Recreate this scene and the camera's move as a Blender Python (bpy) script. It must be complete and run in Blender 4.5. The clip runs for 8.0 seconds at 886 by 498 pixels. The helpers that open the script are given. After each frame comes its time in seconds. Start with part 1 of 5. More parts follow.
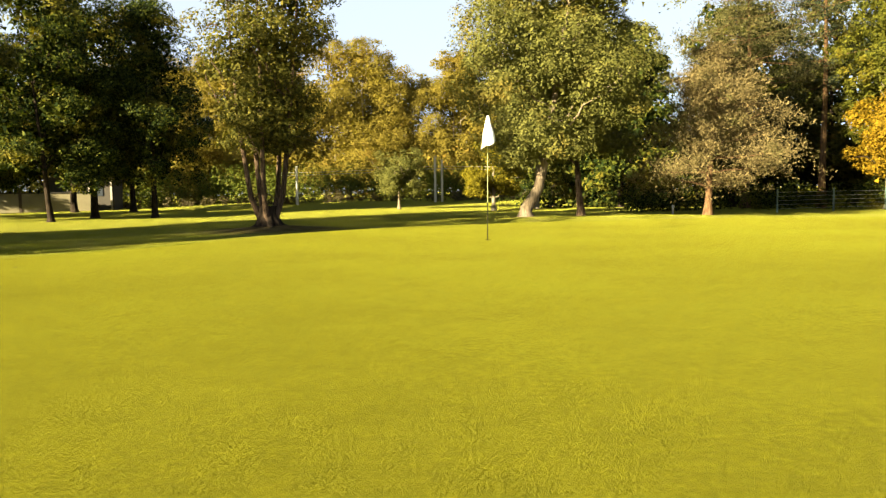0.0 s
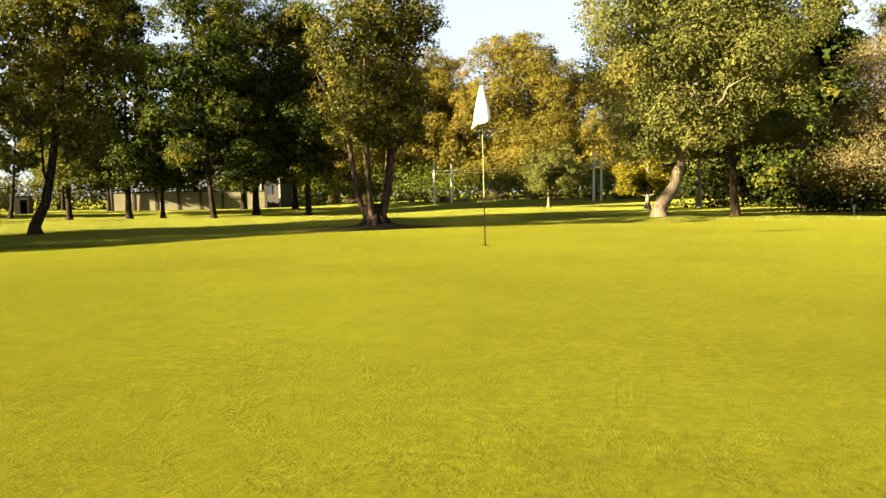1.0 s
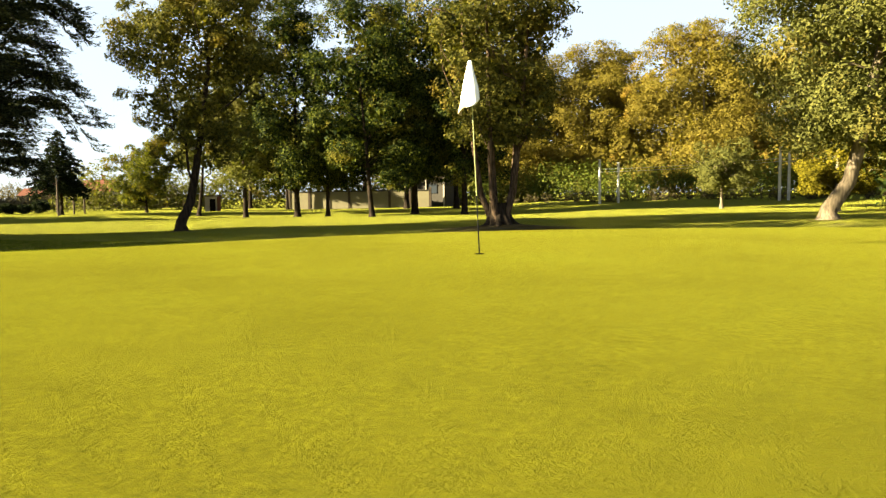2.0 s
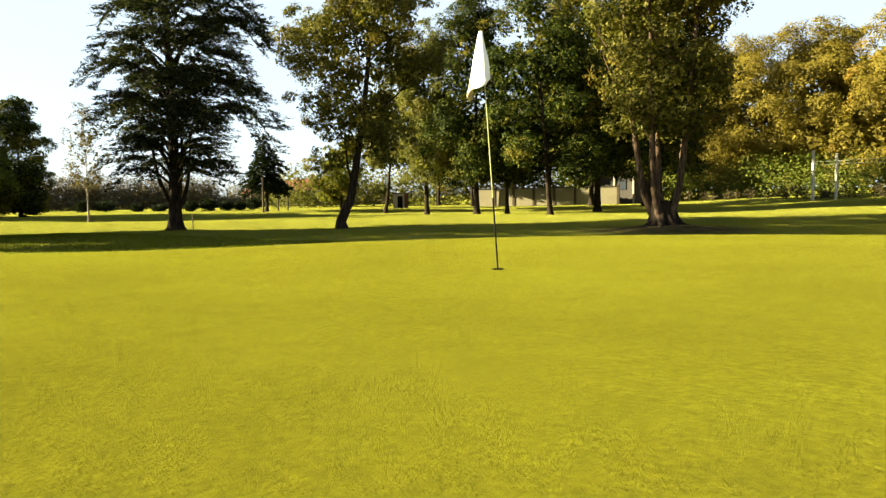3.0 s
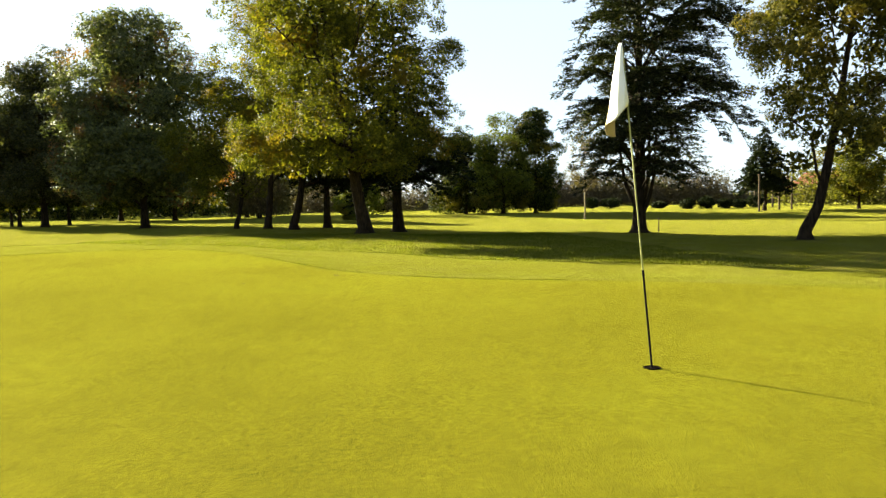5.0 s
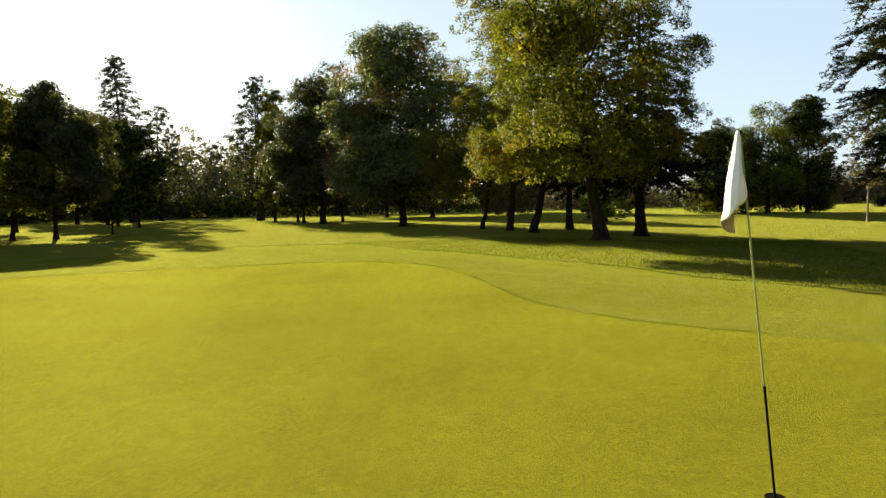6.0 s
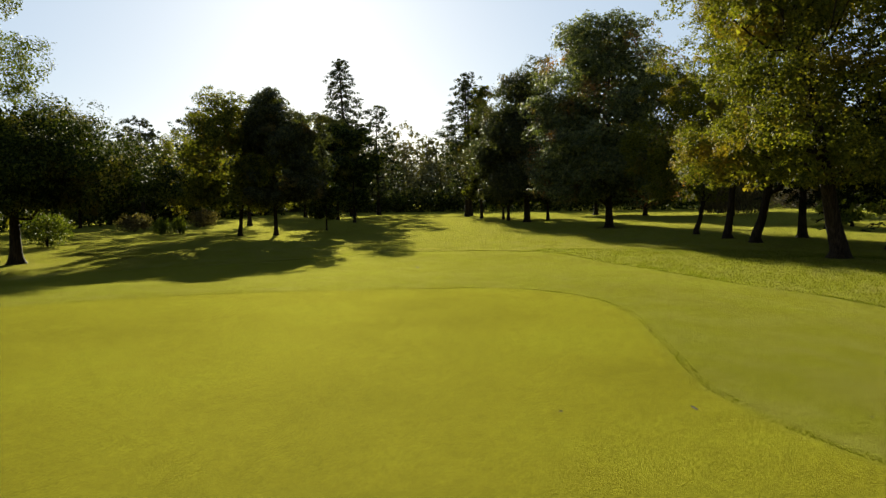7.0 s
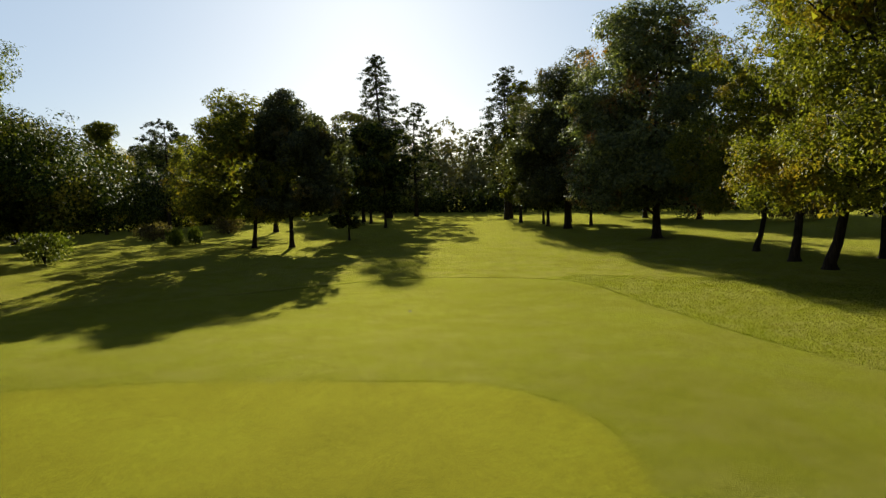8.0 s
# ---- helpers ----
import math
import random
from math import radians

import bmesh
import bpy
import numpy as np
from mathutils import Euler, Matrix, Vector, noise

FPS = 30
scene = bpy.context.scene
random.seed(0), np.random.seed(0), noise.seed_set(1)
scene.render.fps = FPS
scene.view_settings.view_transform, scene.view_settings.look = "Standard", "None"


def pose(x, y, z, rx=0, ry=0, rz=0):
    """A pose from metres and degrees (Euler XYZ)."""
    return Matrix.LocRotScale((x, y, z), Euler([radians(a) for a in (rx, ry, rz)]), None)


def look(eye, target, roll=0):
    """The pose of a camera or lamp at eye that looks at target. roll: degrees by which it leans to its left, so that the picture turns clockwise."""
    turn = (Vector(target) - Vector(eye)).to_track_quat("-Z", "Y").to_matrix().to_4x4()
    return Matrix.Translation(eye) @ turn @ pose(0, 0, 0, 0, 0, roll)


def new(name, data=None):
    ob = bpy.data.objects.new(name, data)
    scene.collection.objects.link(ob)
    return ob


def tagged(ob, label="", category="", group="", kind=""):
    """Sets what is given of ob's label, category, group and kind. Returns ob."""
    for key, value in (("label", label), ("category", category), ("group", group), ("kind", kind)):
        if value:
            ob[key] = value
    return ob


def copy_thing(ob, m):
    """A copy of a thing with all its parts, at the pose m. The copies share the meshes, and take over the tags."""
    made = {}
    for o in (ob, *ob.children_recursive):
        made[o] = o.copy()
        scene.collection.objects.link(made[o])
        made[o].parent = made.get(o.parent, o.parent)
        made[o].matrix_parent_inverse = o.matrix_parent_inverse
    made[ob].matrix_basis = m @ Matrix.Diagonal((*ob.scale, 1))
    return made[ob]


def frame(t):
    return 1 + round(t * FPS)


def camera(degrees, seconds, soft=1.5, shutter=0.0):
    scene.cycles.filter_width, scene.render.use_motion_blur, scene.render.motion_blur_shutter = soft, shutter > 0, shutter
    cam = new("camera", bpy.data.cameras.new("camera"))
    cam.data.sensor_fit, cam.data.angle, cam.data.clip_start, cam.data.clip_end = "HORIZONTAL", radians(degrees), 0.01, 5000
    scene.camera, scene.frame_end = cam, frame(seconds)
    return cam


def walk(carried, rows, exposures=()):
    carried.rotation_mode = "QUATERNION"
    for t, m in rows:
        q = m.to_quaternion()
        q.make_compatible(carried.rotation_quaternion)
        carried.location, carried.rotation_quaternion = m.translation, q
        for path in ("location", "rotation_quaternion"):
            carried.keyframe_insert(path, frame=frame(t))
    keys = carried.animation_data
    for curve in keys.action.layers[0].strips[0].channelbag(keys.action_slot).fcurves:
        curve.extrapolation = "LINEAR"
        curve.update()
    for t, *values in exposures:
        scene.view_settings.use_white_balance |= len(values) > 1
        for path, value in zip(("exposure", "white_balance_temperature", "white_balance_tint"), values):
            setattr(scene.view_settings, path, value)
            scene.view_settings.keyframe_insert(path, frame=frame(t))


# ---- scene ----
cam = camera(63.1, 8.0, soft=1.35, shutter=0.06)
PATH = [
    (0, (-0.275, -0.467, 0.849), (-0.25, 1.527, 0.691), -0.9),
    (0.5, (1.21, 1.04, 0.758), (0.986, 3.022, 0.603), -0.9),
    (1, (2.4, 2.375, 0.712), (1.934, 4.314, 0.559), -0.9),
    (1.5, (3.345, 3.608, 0.68), (2.644, 5.475, 0.528), -0.9),
    (1.7, (3.671, 4.057, 0.661), (2.875, 5.886, 0.512), -0.9),
    (2.8, (4.838, 6.464, 0.677), (3.543, 7.981, 0.529), -1.0),
    (3, (4.885, 6.948, 0.685), (3.504, 8.387, 0.538), -1.1),
    (3.5, (5.114, 7.87, 0.701), (3.54, 9.095, 0.555), -1.2),
    (4, (5.147, 8.776, 0.702), (3.395, 9.73, 0.56), -1.2),
    (4.5, (5.196, 9.501, 0.874), (3.292, 10.098, 0.735), -1.2),
    (4.7, (5.216, 9.786, 0.985), (3.271, 10.23, 0.847), -1.3),
    (5.8, (5.2, 11.048, 1.631), (3.234, 10.704, 1.493), -1.3),
    (6, (5.074, 11.211, 1.781), (3.137, 10.735, 1.642), -1.5),
    (6.5, (3.999, 11.467, 2.128), (2.159, 10.697, 1.986), -1.2),
    (7, (2.151, 11.467, 2.488), (0.438, 10.444, 2.339), -1.3),
    (7.5, (-0.419, 11.102, 2.962), (-2.059, 9.968, 2.806), -1.4),
    (8, (-3.67, 10.237, 3.677), (-5.303, 9.095, 3.513), -1.7),
]
walk(cam, [(t, look(eye, target, roll)) for t, eye, target, roll in PATH],
     exposures=[(0.0, 3.1, 7000, 9), (1.5, 3.22, 6950, 8), (3.0, 3.20, 6800, 5), (4.5, 3.28, 6650, 3), (6.0, 2.70, 6450, 6), (7.0, 2.26, 6250, 6), (8.0, 2.13, 6050, 6)])

# ---- light ----
SUN_YAW, SUN_HEIGHT = 130.2, 16.9          # degrees to the left of +y, degrees above the ground
sun_way = Vector((-math.sin(radians(SUN_YAW)) * math.cos(radians(SUN_HEIGHT)),
                  math.cos(radians(SUN_YAW)) * math.cos(radians(SUN_HEIGHT)), math.sin(radians(SUN_HEIGHT))))
world = bpy.data.worlds.new("sky")
scene.world = world
world.use_nodes = True
sky = world.node_tree.nodes.new("ShaderNodeTexSky")
sky.sky_type, sky.sun_disc = "NISHITA", False
sky.sun_elevation, sky.sun_rotation = radians(SUN_HEIGHT), radians(-SUN_YAW)
sky.air_density, sky.dust_density, sky.ozone_density = 0.85, 0.5, 1.0
world.node_tree.nodes["Background"].inputs["Strength"].default_value = 0.036
haze = world.node_tree.nodes.new("ShaderNodeMix")          # thin autumn haze evens out the sky
haze.data_type = "RGBA"
haze.inputs[0].default_value = 0.8
sky_nodes, sky_links = world.node_tree.nodes, world.node_tree.links
upward = sky_nodes.new("ShaderNodeSeparateXYZ")
sky_links.new(sky_nodes.new("ShaderNodeTexCoord").outputs["Generated"], upward.inputs[0])
deepen = sky_nodes.new("ShaderNodeMapRange")               # the haze thins out overhead
deepen.inputs["From Min"].default_value, deepen.inputs["From Max"].default_value = 0.25, 0.85
sky_links.new(upward.outputs["Z"], deepen.inputs["Value"])
veil = sky_nodes.new("ShaderNodeMix")
veil.data_type = "RGBA"
veil.inputs[6].default_value, veil.inputs[7].default_value = (2.85, 3.3, 3.95, 1), (0.55, 0.8, 1.25, 1)
sky_links.new(deepen.outputs[0], veil.inputs[0])
sky_links.new(veil.outputs[2], haze.inputs[7])
world.node_tree.links.new(sky.outputs[0], haze.inputs[6])
world.node_tree.links.new(haze.outputs[2], world.node_tree.nodes["Background"].inputs["Color"])
sun_data = bpy.data.lights.new("sun", "SUN")
sun_data.energy, sun_data.angle, sun_data.color = 5.0, radians(0.5), (1.0, 0.90, 0.64)
sun = new("sun", sun_data)
sun.matrix_world = look(sun_way * 100, (0, 0, 0))


# ---- materials ----
def nodes_of(name):
    m = bpy.data.materials.new(name)
    m.use_nodes = True
    return m, m.node_tree.nodes, m.node_tree.links, m.node_tree.nodes["Principled BSDF"]


def ramp(nodes, stops):
    r = nodes.new("ShaderNodeValToRGB")
    while len(r.color_ramp.elements) < len(stops):
        r.color_ramp.elements.new(0.5)
    for e, (p, c) in zip(r.color_ramp.elements, stops):
        e.position, e.color = p, (*c, 1)
    return r


def noise_node(nodes, links, scale, detail=4.0, rough=0.55, coords="Object"):
    tc = nodes.new("ShaderNodeTexCoord")
    n = nodes.new("ShaderNodeTexNoise")
    n.inputs["Scale"].default_value, n.inputs["Detail"].default_value, n.inputs["Roughness"].default_value = scale, detail, rough
    links.new(tc.outputs[coords], n.inputs["Vector"])
    return n


def mixed(nodes, links, kind, fac, a, b):
    """A mix of two colours; fac, a and b are sockets or values."""
    m = nodes.new("ShaderNodeMix")
    m.data_type, m.blend_type = "RGBA", kind
    for i, v in ((0, fac), (6, a), (7, b)):
        if hasattr(v, "is_linked"):
            links.new(v, m.inputs[i])
        else:
            m.inputs[i].default_value = v if i == 0 else (*v, 1)
    return m.outputs[2]


def leaf_material(name, low, mid, high, autumn=None, share=0.5, glow=0.29, patch=0.35, wax=0.03):
    """Leaves: every leaf its own tint, whole boughs turning, light passing through."""
    m, nodes, links, bsdf = nodes_of(name)
    geo = nodes.new("ShaderNodeNewGeometry")
    r = ramp(nodes, [(0.0, low), (0.5, mid), (1.0, high)])
    links.new(geo.outputs["Random Per Island"], r.inputs[0])
    colour = r.outputs[0]
    if autumn:
        n = noise_node(nodes, links, patch, 3.0)
        cut = ramp(nodes, [(0.70 - share * 0.4, (0, 0, 0)), (0.84 - share * 0.4, (1, 1, 1))])
        links.new(n.outputs["Fac"], cut.inputs[0])
        colour = mixed(nodes, links, "MIX", cut.outputs[0], colour, autumn)
    links.new(colour, bsdf.inputs["Base Color"])
    bsdf.inputs["Roughness"].default_value = 0.65
    bsdf.inputs["Specular IOR Level"].default_value = wax
    tr = nodes.new("ShaderNodeBsdfTranslucent")
    warm = mixed(nodes, links, "MULTIPLY", 1.0, colour, (1.3, 1.35, 0.5))
    links.new(warm, tr.inputs["Color"])
    mix = nodes.new("ShaderNodeMixShader")
    mix.inputs[0].default_value = glow
    links.new(bsdf.outputs[0], mix.inputs[1])
    links.new(tr.outputs[0], mix.inputs[2])
    links.new(mix.outputs[0], nodes["Material Output"].inputs["Surface"])
    return m


def bark_material(name, dark, light, scale=3.0):
    m, nodes, links, bsdf = nodes_of(name)
    tc = nodes.new("ShaderNodeTexCoord")
    mp = nodes.new("ShaderNodeMapping")
    mp.inputs["Scale"].default_value = (scale * 3, scale * 3, scale * 0.6)
    links.new(tc.outputs["Object"], mp.inputs["Vector"])
    n = nodes.new("ShaderNodeTexNoise")
    n.inputs["Scale"].default_value, n.inputs["Detail"].default_value = 1.5, 6
    links.new(mp.outputs[0], n.inputs["Vector"])
    r = ramp(nodes, [(0.32, dark), (0.68, light)])
    links.new(n.outputs["Fac"], r.inputs[0])
    big = noise_node(nodes, links, 0.9, 3)
    stain = ramp(nodes, [(0.4, (0.55, 0.55, 0.5)), (0.65, (1, 1, 1))])
    links.new(big.outputs["Fac"], stain.inputs[0])
    links.new(mixed(nodes, links, "MULTIPLY", 0.8, r.outputs[0], stain.outputs[0]), bsdf.inputs["Base Color"])
    bsdf.inputs["Roughness"].default_value = 0.95
    bsdf.inputs["Specular IOR Level"].default_value = 0.06
    b = nodes.new("ShaderNodeBump")
    b.inputs["Strength"].default_value, b.inputs["Distance"].default_value = 0.7, 0.05
    links.new(n.outputs["Fac"], b.inputs["Height"])
    links.new(b.outputs[0], bsdf.inputs["Normal"])
    return m


def plain_material(name, colour, rough=0.7, metal=0.0, vary=0.25, scale=4.0, bump=0.0):
    m, nodes, links, bsdf = nodes_of(name)
    n = noise_node(nodes, links, scale, 6)
    fine = noise_node(nodes, links, scale * 12, 3)
    f = mixed(nodes, links, "MIX", 0.4, n.outputs["Fac"], fine.outputs["Fac"])
    r = ramp(nodes, [(0.3, tuple(c * (1 - vary) for c in colour)), (0.7, tuple(min(1, c * (1 + vary * 0.6)) for c in colour))])
    links.new(f, r.inputs[0])
    links.new(r.outputs[0], bsdf.inputs["Base Color"])
    bsdf.inputs["Roughness"].default_value, bsdf.inputs["Metallic"].default_value = rough, metal
    bsdf.inputs["Specular IOR Level"].default_value = 0.5 if rough < 0.6 else 0.1
    if bump:
        b = nodes.new("ShaderNodeBump")
        b.inputs["Strength"].default_value, b.inputs["Distance"].default_value = bump, 0.02
        links.new(f, b.inputs["Height"])
        links.new(b.outputs[0], bsdf.inputs["Normal"])
    return m


def grass_material():
    """Mown turf: the attribute 'cut' runs from the green (0) over the apron (1) to the rough (2); 'bare' is trodden earth."""
    m, nodes, links, bsdf = nodes_of("turf")
    cut = nodes.new("ShaderNodeAttribute")
    cut.attribute_name = "cut"
    bare = nodes.new("ShaderNodeAttribute")
    bare.attribute_name = "bare"
    half = nodes.new("ShaderNodeMath")
    half.operation = "MULTIPLY"
    half.inputs[1].default_value = 0.5
    links.new(cut.outputs["Fac"], half.inputs[0])
    base = ramp(nodes, [(0.0, GREEN), (0.5, APRON), (1.0, ROUGH)])
    links.new(half.outputs[0], base.inputs[0])
    # broad patches, mottles of a hand's width, and the blades with their relief shading painted in
    n1 = noise_node(nodes, links, 0.24, 6, 0.62)
    p1 = ramp(nodes, [(0.32, (0.66, 0.61, 0.40)), (0.5, (1.0, 0.95, 0.9)), (0.68, (1.18, 1.22, 1.25))])
    links.new(n1.outputs["Fac"], p1.inputs[0])
    n2 = noise_node(nodes, links, 5.5, 5, 0.62)
    p2 = ramp(nodes, [(0.30, (0.74, 0.76, 0.68)), (0.70, (1.15, 1.13, 1.1))])
    links.new(n2.outputs["Fac"], p2.inputs[0])
    # dark and bright flecks: shade and light between blades, put into the colour
    n3 = noise_node(nodes, links, 24.0, 6, 0.72)
    p3 = ramp(nodes, [(0.30, (0.32, 0.37, 0.26)), (0.72, (1.52, 1.47, 1.3))])
    links.new(n3.outputs["Fac"], p3.inputs[0])
    c = mixed(nodes, links, "MULTIPLY", 0.9, base.outputs[0], p1.outputs[0])
    c = mixed(nodes, links, "MULTIPLY", 0.85, c, p2.outputs[0])
    where = noise_node(nodes, links, 0.55, 4, 0.6)          # trodden and brushed patches show the blades and their painted shading less
    shown = ramp(nodes, [(0.36, (0.3, 0.3, 0.3)), (0.6, (1, 1, 1))])
    links.new(where.outputs["Fac"], shown.inputs[0])
    c = mixed(nodes, links, "MULTIPLY", shown.outputs[0], c, p3.outputs[0])
    # dry straw showing through in the rough
    n4 = noise_node(nodes, links, 0.9, 6, 0.65)
    p4 = ramp(nodes, [(0.42, (0, 0, 0)), (0.66, (0.7, 0.7, 0.7))])
    links.new(n4.outputs["Fac"], p4.inputs[0])
    inrough = nodes.new("ShaderNodeMath")
    inrough.operation = "MULTIPLY"
    links.new(p4.outputs[0], inrough.inputs[0])
    links.new(half.outputs[0], inrough.inputs[1])
    c = mixed(nodes, links, "MIX", inrough.outputs[0], c, (0.085, 0.070, 0.030))
    earth = noise_node(nodes, links, 1.8, 6)
    pe = ramp(nodes, [(0.35, (0.03, 0.021, 0.013)), (0.7, (0.075, 0.054, 0.032))])
    links.new(earth.outputs["Fac"], pe.inputs[0])
    c = mixed(nodes, links, "MIX", bare.outputs["Fac"], c, pe.outputs[0])
    links.new(c, bsdf.inputs["Base Color"])
    bsdf.inputs["Roughness"].default_value = 0.95
    bsdf.inputs["Specular IOR Level"].default_value = 0.0
    lush = nodes.new("ShaderNodeMath")          # no sheen on bare earth
    lush.operation = "MULTIPLY_ADD"
    lush.inputs[1].default_value, lush.inputs[2].default_value = -0.155, 0.155
    links.new(bare.outputs["Fac"], lush.inputs[0])
    longer = nodes.new("ShaderNodeMath")        # longer blades catch more of a low light
    longer.operation = "MULTIPLY_ADD"
    longer.inputs[1].default_value = 0.6
    longer.inputs[2].default_value = 1.0
    links.new(half.outputs[0], longer.inputs[0])
    downy = nodes.new("ShaderNodeMath")
    downy.operation = "MULTIPLY"
    links.new(lush.outputs[0], downy.inputs[0])
    links.new(longer.outputs[0], downy.inputs[1])
    links.new(downy.outputs[0], bsdf.inputs["Sheen Weight"])
    bsdf.inputs["Sheen Roughness"].default_value = 0.4
    bsdf.inputs["Sheen Tint"].default_value = (0.92, 0.92, 0.11, 1)
    blades = noise_node(nodes, links, 42.0, 6, 0.72)
    tall = noise_node(nodes, links, 5.5, 6, 0.68)
    shag = nodes.new("ShaderNodeMath")
    shag.operation = "MULTIPLY"
    links.new(cut.outputs["Fac"], shag.inputs[0])
    links.new(cut.outputs["Fac"], shag.inputs[1])
    h = nodes.new("ShaderNodeMath")
    h.operation = "MULTIPLY_ADD"
    links.new(tall.outputs["Fac"], h.inputs[0])
    links.new(shag.outputs[0], h.inputs[1])
    links.new(blades.outputs["Fac"], h.inputs[2])
    b = nodes.new("ShaderNodeBump")
    b.inputs["Strength"].default_value, b.inputs["Distance"].default_value = 0.9, 0.045
    links.new(h.outputs[0], b.inputs["Height"])
    links.new(b.outputs[0], bsdf.inputs["Normal"])
    # the blades' own faint lustre
    gloss = nodes.new("ShaderNodeBsdfGlossy")
    gloss.inputs["Roughness"].default_value = 0.75
    gloss.inputs["Color"].default_value = (0.95, 0.90, 0.2, 1)
    links.new(b.outputs[0], gloss.inputs["Normal"])
    both = nodes.new("ShaderNodeMixShader")
    both.inputs[0].default_value = 0.017
    links.new(bsdf.outputs[0], both.inputs[1])
    links.new(gloss.outputs[0], both.inputs[2])
    links.new(both.outputs[0], nodes["Material Output"].inputs["Surface"])
    return m


GREEN, APRON, ROUGH = (0.085, 0.082, 0.0044), (0.039, 0.0455, 0.0024), (0.045, 0.050, 0.0040)
TURF = grass_material()
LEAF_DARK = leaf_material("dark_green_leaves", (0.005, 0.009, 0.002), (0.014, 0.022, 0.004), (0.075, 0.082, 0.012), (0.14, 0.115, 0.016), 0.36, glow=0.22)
LEAF_OLIVE = leaf_material("olive_leaves", (0.056, 0.058, 0.014), (0.084, 0.084, 0.021), (0.118, 0.110, 0.027), (0.13, 0.098, 0.020), 0.36, glow=0.3)
LEAF_BRONZE = leaf_material("bronze_olive_leaves", (0.026, 0.029, 0.006), (0.058, 0.055, 0.010), (0.120, 0.102, 0.019), (0.125, 0.086, 0.015), 0.38, glow=0.24)
LEAF_GOLD = leaf_material("golden_leaves", (0.105, 0.082, 0.015), (0.135, 0.105, 0.018), (0.160, 0.125, 0.021), (0.165, 0.100, 0.017), 0.38, glow=0.36, patch=0.12)
LEAF_YELLOW = leaf_material("yellow_green_leaves", (0.030, 0.036, 0.006), (0.066, 0.070, 0.010), (0.130, 0.120, 0.016), (0.13, 0.088, 0.012), 0.42, glow=0.42)
LEAF_LEMON = leaf_material("yellow_leaves", (0.066, 0.058, 0.006), (0.115, 0.094, 0.008), (0.165, 0.132, 0.011), (0.14, 0.086, 0.008), 0.3)
LEAF_ORANGE = leaf_material("orange_leaves", (0.090, 0.054, 0.005), (0.150, 0.092, 0.007), (0.200, 0.128, 0.011), (0.150, 0.075, 0.007), 0.3)
LEAF_LIME = leaf_material("lime_leaves", (0.032, 0.036, 0.005), (0.060, 0.062, 0.008), (0.105, 0.100, 0.013), (0.11, 0.085, 0.010), 0.35, glow=0.3)
LEAF_MAPLE = leaf_material("maple_leaves", (0.028, 0.036, 0.014), (0.060, 0.070, 0.026), (0.125, 0.130, 0.046), (0.16, 0.060, 0.016), 0.34, glow=0.34, patch=0.22, wax=0.22)
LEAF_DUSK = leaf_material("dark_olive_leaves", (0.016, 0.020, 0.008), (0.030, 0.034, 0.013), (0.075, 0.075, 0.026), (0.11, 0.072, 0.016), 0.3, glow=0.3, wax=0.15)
LEAF_POPLAR = leaf_material("poplar_leaves", (0.060, 0.058, 0.026), (0.090, 0.084, 0.036), (0.120, 0.108, 0.044), (0.12, 0.094, 0.034), 0.4, glow=0.12, patch=0.08)
LEAF_BROWN = leaf_material("dry_brown_leaves", (0.036, 0.029, 0.014), (0.066, 0.052, 0.025), (0.11, 0.086, 0.042), (0.06, 0.057, 0.018), 0.35)
LEAF_HEDGE = leaf_material("bare_hedge_twigs", (0.050, 0.040, 0.024), (0.090, 0.071, 0.042), (0.135, 0.106, 0.062), (0.09, 0.078, 0.033), 0.3, glow=0.1)
LEAF_SHRUB = leaf_material("shrub_leaves", (0.034, 0.046, 0.007), (0.070, 0.086, 0.012), (0.12, 0.128, 0.02), (0.12, 0.095, 0.022), 0.35, glow=0.24)
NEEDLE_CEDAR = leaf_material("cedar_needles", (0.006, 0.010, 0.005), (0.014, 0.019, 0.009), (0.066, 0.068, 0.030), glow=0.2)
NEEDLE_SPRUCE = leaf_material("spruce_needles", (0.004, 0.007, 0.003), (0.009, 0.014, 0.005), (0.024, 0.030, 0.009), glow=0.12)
NEEDLE_TAN = leaf_material("tan_pine_needles", (0.050, 0.039, 0.016), (0.110, 0.084, 0.034), (0.175, 0.132, 0.056), (0.060, 0.060, 0.018), 0.35, glow=0.2, patch=0.7)
NEEDLE_OLIVE = leaf_material("olive_pine_needles", (0.024, 0.025, 0.009), (0.058, 0.054, 0.018), (0.105, 0.092, 0.034), (0.10, 0.078, 0.03), 0.4, glow=0.2, patch=0.5)
BARK_BROWN = bark_material("brown_bark", (0.011, 0.008, 0.005), (0.042, 0.030, 0.020))
BARK_RED = bark_material("reddish_brown_bark", (0.024, 0.015, 0.009), (0.13, 0.085, 0.054))
BARK_GREY = bark_material("grey_bark", (0.085, 0.064, 0.041), (0.25, 0.19, 0.125))
BARK_PINE = bark_material("orange_pine_bark", (0.060, 0.032, 0.015), (0.155, 0.090, 0.043))
BARK_PALE = plain_material("pale_panel", (0.19, 0.155, 0.10), 0.85, vary=0.2)


